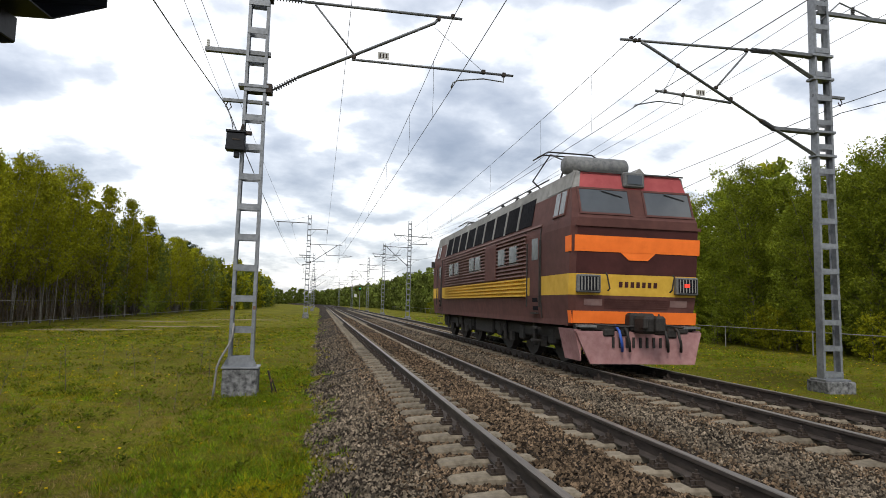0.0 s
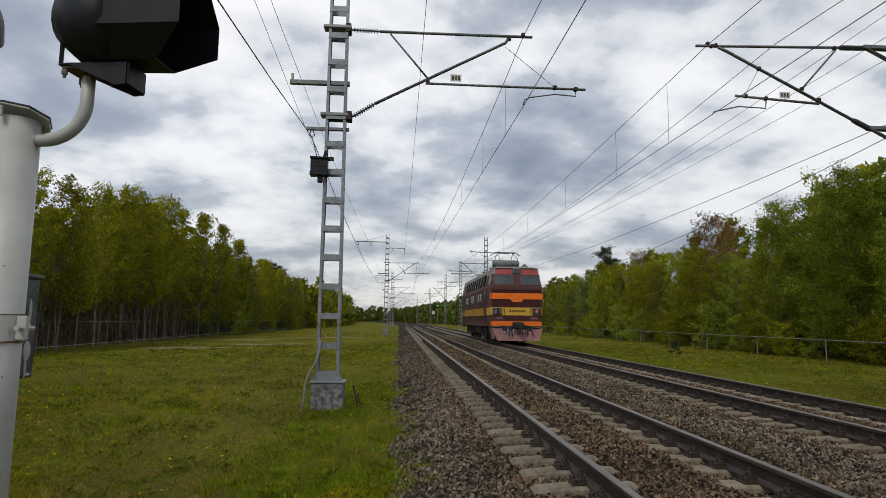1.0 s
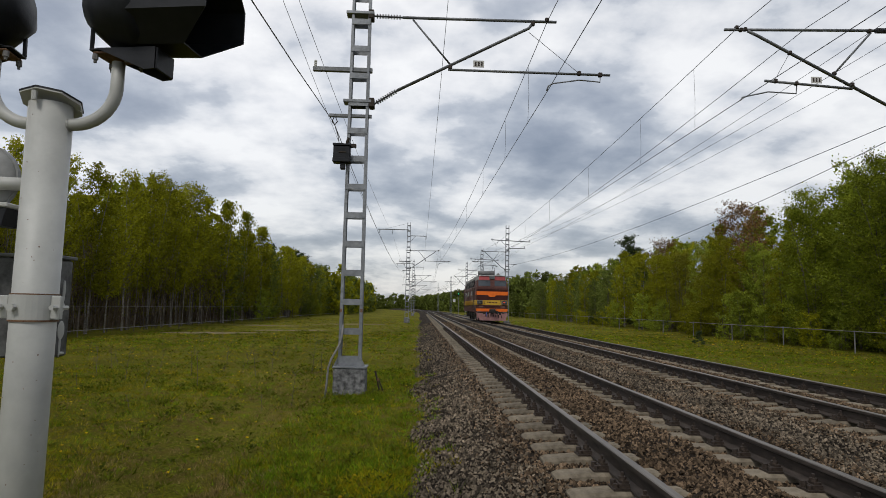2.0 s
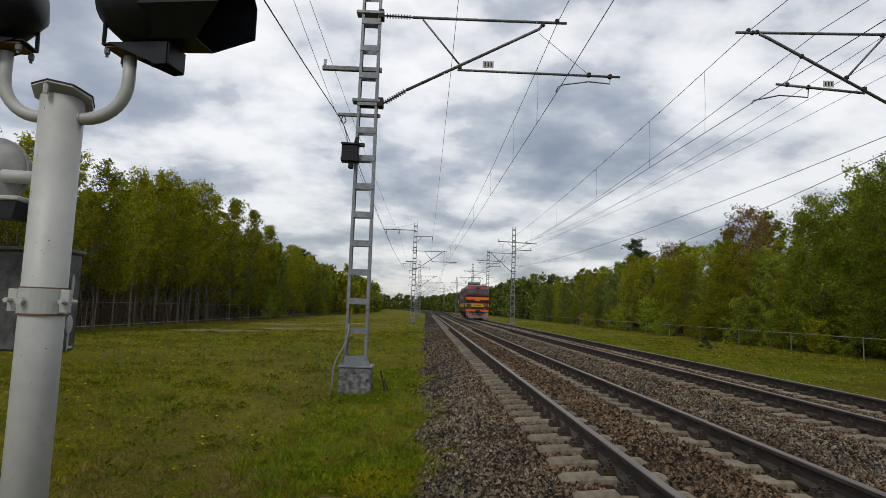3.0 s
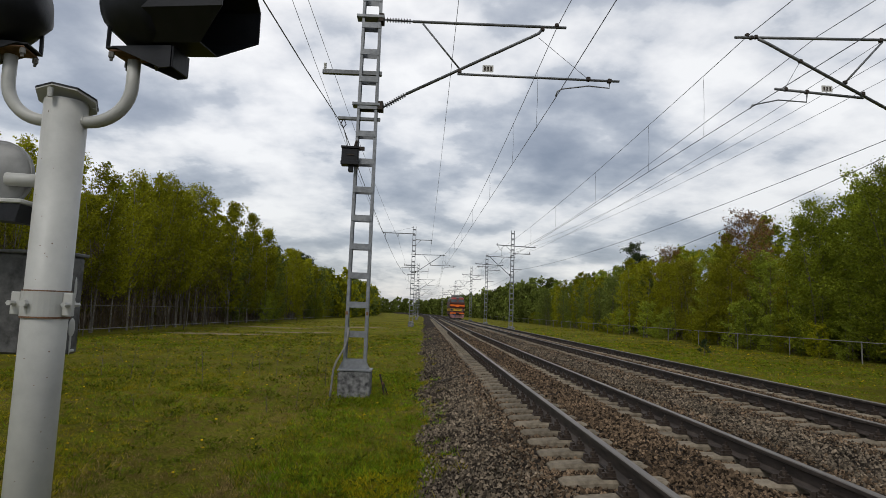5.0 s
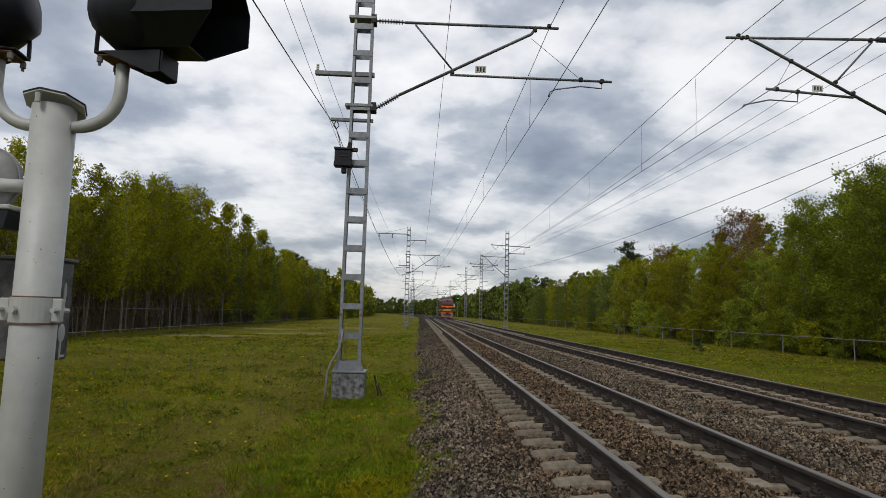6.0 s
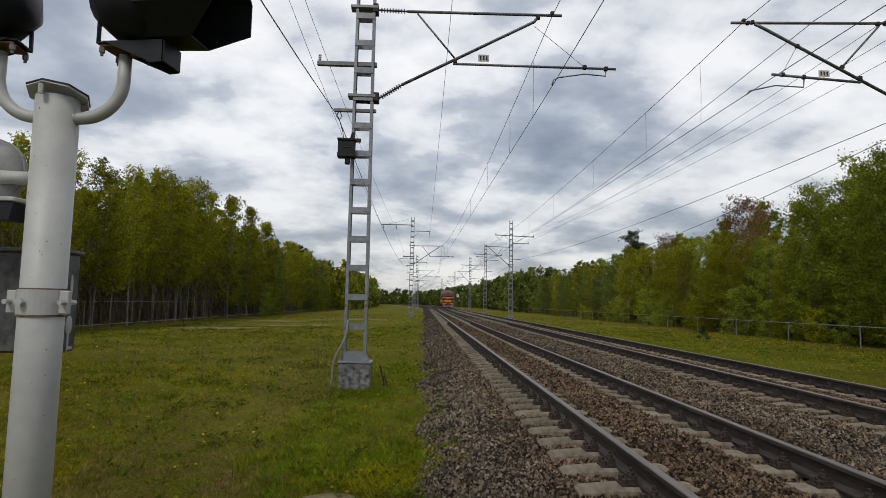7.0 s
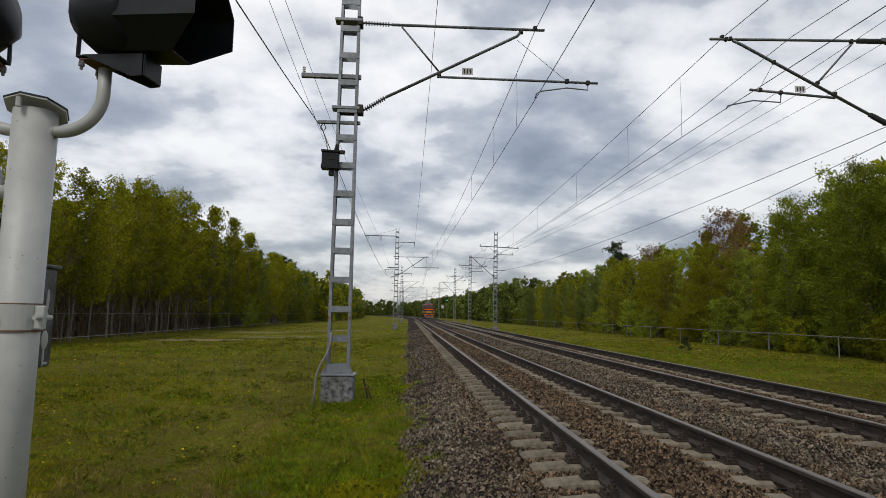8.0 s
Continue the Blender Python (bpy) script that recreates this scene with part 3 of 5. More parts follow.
def right_mast(y, cx, extra=False):
    gz = -0.5
    mast = root("catenary_mast", pose(cx + bend(y), y, gz), "distant galvanised lattice mast with a wide cross-arm beside the track", "catenary mast", "catenary masts")

    def P(x, z):
        return Vector(((4.13 - cx) * (1 + x / 4.07), 0, z - gz))
    mast_body(mast, 11.0 - gz, 0.25)
    part("footing", boxed((0, 0, 0.05), (0.8, 0.7, 0.5), 0.03), M_FOOT, mast)
    if not extra:
        cantilever(mast, P, True)

    def Q(x, z):
        return Vector((x - cx, 0, z - gz))
    part("top_arm", boxed(Q(cx + 0.4, 9.18), (4.6, 0.09, 0.09), 0.0, pose(0, 0, 0, 0, 2, 0)), M_TUBE, mast)
    for a, b in ((-0.75, 8.45), (1.9, 8.3)):
        part("arm_brace", tubed([Q(cx, b), Q(cx + a, 9.15)], 0.022, 6), M_TUBE, mast)
    part("arm_brace", tubed([Q(cx - 1.8, 9.22), Q(cx - 1.3, 8.6), Q(cx - 1.05, 9.18)], 0.018, 6), M_TUBE, mast)
    part("field_arm", boxed(Q(cx + 1.1, 8.3), (2.0, 0.08, 0.08)), M_TUBE, mast)
    part("cable_arm", boxed(Q(cx + 0.55, 6.45), (1.2, 0.06, 0.06)), M_TUBE, mast)
    part("cable_arm", boxed(Q(cx + 0.4, 5.0), (0.9, 0.06, 0.06)), M_TUBE, mast)
    for x, z in ((2.6, 9.15), (1.5, 9.2), (-1.8, 9.3), (2.0, 8.4)):
        part("pin_insulator", insulator(bmesh.new(), Q(cx + x, z - 0.05), Q(cx + x, z + 0.18), 0.05, 0.015, 4), M_INS, mast)
    return mast


def near_right_mast():
    cx, gz, y = 9.92, -0.80, 13.2
    mast = root("catenary_mast", pose(cx, y, gz), "tall galvanised lattice mast with bracketed cantilever on a pale footing", "catenary mast", "catenary masts")

    def P(x, z):
        return Vector((x - cx, 0, z - gz))
    mast_body(mast, 11.2 - gz, 0.52, 0.56, 0.42)
    part("footing", boxed((0.02, 0, 0.22), (0.80, 0.7, 0.50), 0.03), M_FOOT, mast, "pale concrete block footing")
    part("base_plate", boxed((0, 0, 0.49), (0.72, 0.5, 0.04), 0.006), M_GALV, mast)
    part("top_tube", tubed([P(4.31, 7.79), P(7.86, 7.905)], 0.034), M_TUBE, mast, "grey steel cantilever tube", True)
    part("strut_tube", tubed([P(4.86, 7.78), P(5.08, 7.68), P(8.133, 6.10)], 0.036), M_TUBE, mast, "", True)
    part("brace_tube", tubed([P(6.88, 6.83), P(7.80, 7.85)], 0.024), M_TUBE, mast, "", True)
    part("registration_tube", tubed([P(5.23, 6.60), P(7.29, 6.48)], 0.032), M_TUBE, mast, "", True)
    part("steady_arm", tubed([P(5.98, 6.53), P(5.96, 6.32), P(5.3, 6.34), P(4.85, 6.23), P(4.69, 6.19), P(4.65, 6.11)], 0.016), M_TUBE, mast, "", True)
    part("insulator", insulator(bmesh.new(), P(7.86, 7.905), P(8.52, 7.92), 0.065, 0.03, 12), M_INS, mast, "ribbed dark insulator")
    part("insulator", insulator(bmesh.new(), P(8.133, 6.10), P(8.556, 5.89), 0.065, 0.03, 10), M_INS, mast, "ribbed dark insulator")
    for z in (7.94, 5.92):
        br = part("outrigger", boxed(P(9.10, z), (1.26, 0.16, 0.09), 0.008), M_TUBE, mast, "steel outrigger bracket")
        part("outrigger_brace", tubed([P(8.60, z - 0.05), P(9.70, z - 0.62)], 0.035, 6), M_TUBE, br)
        part("outrigger_brace", tubed([P(8.50, z - 0.05) - Vector((0, 0.1, 0)), P(9.70, z - 0.64) - Vector((0, 0.1, 0))], 0.022, 6), M_TUBE, br)
        for zz in (z, z - 0.62):
            part("bracket_strap", boxed(P(9.92, zz), (0.62, 0.27, 0.07), 0.008), M_GALV, mast)
    for x, z in ((4.60, 7.85), (4.80, 7.82), (4.70, 7.80), (7.29, 6.58), (5.97, 6.56), (5.48, 6.60), (6.88, 6.83), (5.84, 7.29), (7.76, 7.89), (8.133, 6.10)):
        part("clamp", boxed(P(x, z), (0.08, 0.09, 0.09), 0.015), M_IRON, mast)
    sign = part("number_plate", boxed(P(6.45, 6.66), (0.25, 0.012, 0.15)), M_LIGHTW, mast, "small pale plate with dark figure bars")
    for k in (-1, 0, 1):
        part("figure_bar", boxed(P(6.45 + k * 0.07, 6.66) - Vector((0, 0.009, 0)), (0.035, 0.004, 0.09)), M_IRON, sign)
    part("stay_wire", tubed([P(5.84, 7.29), P(5.48, 6.65)], 0.006, 5), M_WIRE, mast)
    part("side_arm", boxed(P(10.15, 6.90), (0.95, 0.07, 0.07), 0.006), M_TUBE, mast)
    part("hanger_ring", tubed([P(10.50, 6.88), P(10.56, 6.78), P(10.50, 6.68), P(10.44, 6.78)], 0.014, 6), M_IRON, mast)
    part("top_arm", boxed(P(11.15, 9.15), (2.5, 0.09, 0.09)), M_TUBE, mast)
    part("arm_brace", tubed([P(10.0, 8.95), P(10.6, 9.5), P(11.6, 9.2)], 0.02, 6), M_TUBE, mast)
    part("field_arm", boxed(P(9.0, 9.95), (2.2, 0.09, 0.09)), M_TUBE, mast)
    for x, z in ((12.15, 9.25), (11.0, 9.25)):
        part("pin_insulator", insulator(bmesh.new(), P(x, z - 0.05), P(x, z + 0.18), 0.05, 0.015, 4), M_INS, mast)


for k, y in enumerate(MAST_L):
    left_mast(y, k == 0)
near_right_mast()
RIGHT_X = (7.46, 7.10, 7.0, 7.0)
for y, x in zip(MAST_R[1:], RIGHT_X):
    right_mast(y, x)
right_mast(98.0, 7.35, True)


def sagging(points, sags, steps=14):
    """A line through supports, hanging by a sag between them; one sag for all spans, or one each."""
    out = []
    for i, (a, b) in enumerate(zip(points, points[1:])):
        sag = sags[min(i, len(sags) - 1)] if isinstance(sags, tuple) else sags
        for k in range(steps):
            f = k / steps
            p = Vector(a).lerp(Vector(b), f)
            out.append(p - Vector((0, 0, sag * 4 * f * (1 - f))))
    return out + [Vector(points[-1])]


def wire(name, points, sag, r, label, category="wire"):
    ob = part(name, tube(bmesh.new(), sagging(points, sag), r, 5), M_WIRE)
    return tagged(ob, label, category, "overhead wires")


def supports(ys, x, z, stagger=0.0):
    return [(x + bend(max(0, y)) + (stagger if k % 2 else -stagger), y, z) for k, y in enumerate(ys)]


for tx, masts, first_x in ((0.0, MAST_L, 0.22), (4.13, MAST_R, 4.53)):
    ys = [-45.0] + masts
    offs = (0.2, 0.21, -0.55, 0.2, -0.3, 0.2) if tx == 0 else (0.30, 0.50, 0.45, -0.2, 0.3, -0.2)
    hang = 0.85 if tx == 0 else 0.48
    top = [(tx + o + bend(max(0, y)), y, 7.90 if tx == 0 else 7.85) for o, y in zip(offs, ys)]
    low = [(tx + o + bend(max(0, y)), y, 6.22 if tx == 0 else 6.11) for o, y in zip(offs, ys)]
    contact = wire("contact_wire", low, 0.05, 0.0085, "dark copper contact wire strung over the track")
    wire("messenger_wire", top, hang, 0.0085, "dark messenger wire sagging between masts")
    for a, b, c, d in zip(top, top[1:], low, low[1:]):
        for f in (0.04, 0.11, 0.22, 0.36, 0.5, 0.64, 0.78, 0.9):
            p = Vector(a).lerp(Vector(b), f) - Vector((0, 0, hang * 4 * f * (1 - f)))
            q = Vector(c).lerp(Vector(d), f) - Vector((0, 0, 0.05 * 4 * f * (1 - f)))
            part("dropper", tubed([p, p.lerp(q, 0.5) + Vector((0.02, 0.0, 0)), q], 0.0045, 4), M_WIRE, contact)
ys = [-45.0] + MAST_L
wire("aerial_cable", supports(ys, -4.62, 5.34), (1.5, 0.8), 0.009, "black aerial cable hung on side arms")
fl = MAST_L[1:]
wire("feeder_wire", [(-6.65, -45, 10.0), (-6.65, 13.35, 10.0)] + supports(fl, -7.5, 9.80), 0.5, 0.008, "thin feeder wire under hanging insulators")
wire("feeder_wire", [(-6.25, -45, 10.0), (-6.25, 13.35, 10.0)] + supports(fl, -6.0, 9.80), 0.5, 0.008, "thin feeder wire under hanging insulators")
wire("field_wire", supports(ys, -2.05, 9.10), 0.3, 0.008, "single wire on a short field arm")
rs = MAST_R[1:]
wire("line_wire", [(10.5, -45, 6.8), (10.5, 13.2, 6.72)] + supports(rs, 8.45, 6.48), 0.6, 0.011, "line wire on the field side of the masts")
wire("line_wire", [(10.5, -45, 6.6), (10.5, 13.2, 6.50)] + supports(rs, 8.25, 5.02), 1.5, 0.011, "line wire on the field side of the masts")
wire("line_wire", [(12.15, -45, 9.4), (12.15, 13.2, 9.42)] + supports(rs, 10.06, 9.3), 0.6, 0.008, "thin line wire on the top cross-arm")
wire("line_wire", [(11.0, -45, 9.4), (11.0, 13.2, 9.42)] + supports(rs, 8.96, 9.36), 0.75, 0.008, "thin line wire on the top cross-arm")
wire("line_wire", [(10.0, -45, 9.4), (10.0, 13.2, 9.40)] + supports(rs, 9.46, 8.58), 0.55, 0.008, "thin line wire on the field arm")
wire("idle_messenger_wire", [(6.4, -45, 8.2), (6.3, 13.2, 7.94)] + supports(rs, 5.6, 7.86), 0.85, 0.0085, "messenger wire of the parallel wire section")


# ---- locomotive ----
LOCO_LEN, LOCO_HALF = 16.2, 1.50
LEVELS = [(0.95, 1.44, 0.20), (1.58, 1.50, 0.12), (2.03, 1.50, 0.08), (2.50, 1.50, 0.04), (3.05, 1.50, 0.0), (3.22, 1.48, 0.0), (3.33, 1.46, 0.05), (3.92, 1.36, 0.24), (4.31, 1.28, 0.36)]


def face_y(z):
    for (za, _, ya), (zb, _, yb) in zip(LEVELS, LEVELS[1:]):
        if z <= zb:
            return ya + (yb - ya) * (z - za) / (zb - za)
    return LEVELS[-1][2]


def side_x(z):
    for (za, xa, _), (zb, xb, _) in zip(LEVELS, LEVELS[1:]):
        if z <= zb:
            return xa + (xb - xa) * (z - za) / (zb - za)
    return LEVELS[-1][1]


def loco_body():
    bm = bmesh.new()
    rings = []
    for z, w, yf in LEVELS + [(4.41, 1.0, 0.75)]:
        a, b, c = yf, LOCO_LEN - yf, 0.16
        rings.append([bm.verts.new(p + (z,)) for p in ((-w + 0.09, a), (w - 0.09, a), (w, a + c), (w, b - c), (w - 0.09, b), (-w + 0.09, b), (-w, b - c), (-w, a + c))])
    for i, (lo, hi) in enumerate(zip(rings, rings[1:])):
        for k in range(8):
            f = bm.faces.new((lo[k], lo[(k + 1) % 8], hi[(k + 1) % 8], hi[k]))
            f.material_index = 1 if i == 1 else 0
            if k in (0, 4) and i in (2, 3):
                f.material_index = 2
            if i == 7 and k in (0, 4):
                f.material_index = 3
            if i >= 7 and k not in (0, 4) or i == 8:
                f.material_index = 4
    top = bm.faces.new(rings[-1])
    top.material_index = 4
    bm.faces.new(list(reversed(rings[0])))
    bmesh.ops.recalc_face_normals(bm, faces=bm.faces)
    return bm


def face_patch(x0, x1, z0, z1, out, thick=0.02, notch=None):
    """A slab that lies on the slanted cab face."""
    bm = bmesh.new()
    zs = sorted({z0, z1, *[z for z, _, _ in LEVELS if z0 < z < z1]})
    rows = []
    for z in zs:
        y = face_y(z)
        rows.append([bm.verts.new(p) for p in ((x0, y - out, z), (x1, y - out, z), (x1, y - out + thick, z), (x0, y - out + thick, z))])
    for a, b in zip(rows, rows[1:]):
        for k in range(4):
            bm.faces.new((a[k], a[(k + 1) % 4], b[(k + 1) % 4], b[k]))
    bm.faces.new(list(reversed(rows[0]))), bm.faces.new(rows[-1])
    bmesh.ops.recalc_face_normals(bm, faces=bm.faces)
    return bm


def frame_ring(x0, x1, z0, z1, out, w):
    bm = bmesh.new()
    for a in ((x0 - w, x1 + w, z0 - w, z0), (x0 - w, x1 + w, z1, z1 + w), (x0 - w, x0, z0, z1), (x1, x1 + w, z0, z1)):
        tmp = face_patch(*a, out)
        me = bpy.data.meshes.new("tmp")
        tmp.to_mesh(me)
        tmp.free()
        bm.from_mesh(me)
        bpy.data.meshes.remove(me)
    return bm


def side_patch(s, y0, y1, z0, z1, out, thick=0.02):
    bm = bmesh.new()
    rows = []
    for z in sorted({z0, z1, *[v for v, _, _ in LEVELS if z0 < v < z1]}):
        x = side_x(z)
        rows.append([bm.verts.new(p) for p in ((s * (x + out), y0, z), (s * (x + out), y1, z), (s * (x + out - thick), y1, z), (s * (x + out - thick), y0, z))])
    for a, b in zip(rows, rows[1:]):
        for k in range(4):
            bm.faces.new((a[k], a[(k + 1) % 4], b[(k + 1) % 4], b[k]))
    bm.faces.new(rows[0]), bm.faces.new(list(reversed(rows[-1])))
    bmesh.ops.recalc_face_normals(bm, faces=bm.faces)
    return bm


def wheel_mesh():
    bm = bmesh.new()
    for s in (-1, 1):
        tube(bm, [(s * 0.74, 0, 0), (s * 0.76, 0, 0), (s * 0.89, 0, 0)], 0.6, 20, True, [0.65, 0.62, 0.61])
        for k in range(8):
            a = math.pi * k / 4
            box(bm, (s * 0.895, 0.34 * math.cos(a), 0.34 * math.sin(a)), (0.03, 0.10, 0.10))
    tube(bm, [(-0.9, 0, 0), (0.9, 0, 0)], 0.09, 10)
    return bm


def pantograph(loco, y0, z0, height, name="pantograph"):
    pg = part(name, boxed((0, y0, z0 + 0.06), (1.1, 1.6, 0.06), 0.01), M_GEAR, loco, "dark folded pantograph on the roof")
    for s in (-1, 1):
        part("lower_arm", tubed([(s * 0.5, y0 - 0.6, z0 + 0.1), (s * 0.55, y0 - 1.3, z0 + height * 0.5)], 0.025, 6), M_GEAR, pg)
        part("lower_arm", tubed([(s * 0.5, y0 + 0.6, z0 + 0.1), (s * 0.55, y0 + 1.3, z0 + height * 0.5)], 0.025, 6), M_GEAR, pg)
        part("upper_arm", tubed([(s * 0.55, y0 - 1.3, z0 + height * 0.5), (s * 0.5, y0, z0 + height)], 0.02, 6), M_GEAR, pg)
        part("upper_arm", tubed([(s * 0.55, y0 + 1.3, z0 + height * 0.5), (s * 0.5, y0, z0 + height)], 0.02, 6), M_GEAR, pg)
        part("contact_strip", tubed([(-0.95, y0 + s * 0.18, z0 + height - 0.16), (-0.65, y0 + s * 0.18, z0 + height + 0.02), (0.65, y0 + s * 0.18, z0 + height + 0.02), (0.95, y0 + s * 0.18, z0 + height - 0.16)], 0.022, 6), M_GEAR, pg)
        for yy in (-0.7, 0.7):
            part("roof_insulator", insulator(bmesh.new(), (s * 0.5, y0 + yy, z0 - 0.12), (s * 0.5, y0 + yy, z0 + 0.06), 0.07, 0.04, 4), M_INS, pg)
    return pg


def build_loco():
    loco = root("locomotive", pose(4.13, 12.05, 0), "maroon, yellow and orange electric locomotive running away on the track", "locomotive")
    part("body", loco_body(), [M_BROWN, M_YELLOW, M_DKMAR, M_RED, M_ROOFG], loco, "maroon steel body with a yellow waist band")
    # cab end facing the camera
    part("stripe", face_patch(-1.46, 1.46, 2.50, 2.84, 0.012), M_ORANGE, loco, "bright orange warning stripe")
    part("stripe", prism(bmesh.new(), [(-0.42, 2.51), (0.42, 2.51), (0.22, 2.34), (-0.22, 2.34)], 0.034, 0.075), M_ORANGE, loco, "orange keystone below the stripe")
    for s in (-1, 1):
        part("stripe", side_patch(s, 0.13, 0.42, 2.50, 2.84, 0.01), M_ORANGE, loco)
    part("stripe", face_patch(-1.44, 1.44, 0.985, 1.245, 0.014), M_ORANGE, loco, "bright orange lower stripe")
    for s in (-1, 1):
        part("stripe", side_patch(s, 0.2, 0.36, 0.985, 1.245, 0.012), M_ORANGE, loco)
    part("waist_ledge", face_patch(-1.47, 1.47, 3.03, 3.10, 0.03), M_BROWN, loco)
    part("roof_lip", face_patch(-1.26, 1.26, 4.27, 4.305, 0.05), M_GEAR, loco)
    for x0, x1 in ((-1.30, -0.17), (0.22, 1.30)):
        win = part("windscreen", face_patch(x0, x1, 3.345, 3.87, 0.012), M_GLASS, loco, "dark windscreen reflecting the sky")
        part("window_frame", frame_ring(x0, x1, 3.345, 3.87, 0.022, 0.045), M_BROWN, win)
        part("wiper", tubed([((x0 + x1) / 2 - 0.05, face_y(3.84) - 0.03, 3.84), ((x0 + x1) / 2 + 0.42, face_y(3.72) - 0.03, 3.72)], 0.010, 5), M_GEAR, win)
    part("headlamp", boxed((0.0, 0.28, 4.13), (0.50, 0.20, 0.34), 0.03), M_GREYBOX, loco, "boxed roof headlamp")
    part("headlamp_glass", boxed((0.0, 0.172, 4.13), (0.34, 0.02, 0.20), 0.0), M_GLASS, loco)
    for s in (-1, 1):
        lamp = part("lamp_box", boxed((s * 1.14, 0.06, 1.82), (0.52, 0.14, 0.38), 0.02), M_GREYBOX, loco, "grey recessed lamp housing")
        # Flat slab; the recess shade is only its colour.
        part("lamp_recess", boxed((s * 1.14, -0.012, 1.82), (0.44, 0.01, 0.30)), M_RECESS, lamp)
        for k in range(6):
            part("lamp_slat", boxed((s * 1.14 - 0.18 + k * 0.072, -0.022, 1.82), (0.022, 0.012, 0.28)), M_ROOFG, lamp)
        if s == 1:
            part("lens", boxed((1.12, -0.027, 1.83), (0.13, 0.014, 0.075), 0.004), M_REDLAMP, lamp, "lit red tail lens")
        part("vent", face_patch(s * 1.0 - 0.2, s * 1.0 + 0.2, 1.36, 1.50, 0.012), M_RIB, loco)
        part("handrail", tubed([(s * 0.78, -0.02, 2.05), (s * 0.78, -0.08, 2.0), (s * 0.72, -0.08, 1.72), (s * 0.72, 0.0, 1.68)], 0.018, 6), M_GEAR, loco)
        part("buffer_step", boxed((s * 1.2, 0.05, 0.93), (0.4, 0.22, 0.05)), M_GREYBOX, loco)
    for k in range(7):
        part("number_bar", face_patch(-0.42 + k * 0.135, -0.34 + k * 0.135, 1.76, 1.88, 0.006, 0.012), M_DKMAR, loco)
    for k in range(5):
        part("grille_slat", face_patch(-0.75, 0.75, 1.32 + k * 0.045, 1.34 + k * 0.045, 0.02), M_BROWN, loco)
    part("coupler", boxed((0, -0.12, 0.98), (0.34, 0.7, 0.36), 0.06), M_GEAR, loco, "black automatic coupler")
    part("coupler_jaw", boxed((0.16, -0.5, 1.0), (0.22, 0.2, 0.34), 0.05), M_GEAR, loco)
    # Beam strip whose black also paints the shadow between stripe and plough.
    part("buffer_beam", boxed((0, 0.17, 0.90), (2.80, 0.16, 0.13), 0.02), M_GEAR, loco, "buffer beam, its black also standing for the shadow below the stripe")
    part("draft_box", boxed((0.05, 0.08, 1.02), (0.58, 0.3, 0.40), 0.05), M_GEAR, loco)
    part("coupler_guard", boxed((-0.14, -0.42, 1.02), (0.12, 0.26, 0.26), 0.04), M_GEAR, loco)
    part("release_lever", tubed([(-1.05, -0.02, 0.97), (-0.4, -0.07, 0.93), (0.45, -0.09, 0.99), (0.98, -0.03, 0.92)], 0.022, 6), M_GEAR, loco)
    part("coupler_chain", tubed([(0.18, -0.3, 1.16), (0.34, -0.2, 1.10), (0.42, -0.05, 1.20)], 0.018, 6), M_GEAR, loco)
    for x, z, w, h in ((-0.72, 0.80, 0.26, 0.16), (-0.36, 0.84, 0.2, 0.22), (0.46, 0.90, 0.3, 0.26), (0.74, 0.80, 0.22, 0.2), (1.0, 0.86, 0.24, 0.12)):
        part("valve_block", boxed((x, 0.02, z), (w, 0.16, h), 0.03), M_GEAR, loco)
    for x, mt in ((-0.55, M_BLUE), (-0.38, M_GEAR), (0.5, M_GEAR), (0.8, M_GEAR)):
        part("air_hose", tubed([(x, 0.02, 0.95), (x, -0.16, 0.85), (x + 0.04, -0.2, 0.6), (x + 0.09, -0.12, 0.42)], 0.03, 7), mt, loco, "hanging brake hose", True)
    plow = part("plough", prism(bmesh.new(), [(-1.45, 0.83), (1.45, 0.83), (1.36, 0.5), (1.28, 0.15), (-1.12, 0.15), (-1.30, 0.5)], -0.02, 0.05), M_PINK, loco, "faded pink track plough")
    for k in range(9):
        part("slot", boxed((-0.62 + k * 0.155, -0.03, 0.60), (0.05, 0.03, 0.22)), M_GEAR, plow)
    for s in (-1, 1):
        part("plough_wing", prism(bmesh.new(), [(s * 1.30, 0.86), (s * 1.46, 0.86), (s * 1.30, 0.2)], 0.05, 0.9), M_PINK, plow)
    # sides
    for s in (-1, 1):
        part("skirt", boxed((s * 1.40, LOCO_LEN / 2, 1.0), (0.10, LOCO_LEN - 0.8, 0.16)), M_BROWN, loco)
        for k in range(16):
            z = 1.56 + k * 0.104
            yellow = z < 2.02
            part("rib", side_patch(s, 3.0, 13.2, z, z + 0.04, 0.06, 0.06), M_YELLOW if yellow else M_RIB, loco)
        for y in (1.95, 14.0):
            door = part("door", side_patch(s, y, y + 0.72, 1.05, 3.15, 0.012), M_BROWN, loco, "maroon cab door")
            part("door_window", side_patch(s, y + 0.15, y + 0.57, 2.45, 2.98, 0.02), M_SIDEGLASS, door)
            part("gap", side_patch(s, y - 0.05, y, 1.05, 3.2, 0.016), M_GEAR, door)
            for yy in (y - 0.09, y + 0.80):
                part("handrail", tubed([(s * 1.56, yy, 1.3), (s * 1.56, yy, 2.9)], 0.018, 6), M_GEAR, door)
            for zz in (1.15, 0.8, 0.5):
                part("step", boxed((s * 1.46, y + 0.36, zz), (0.16, 0.4, 0.04)), M_GEAR, door)
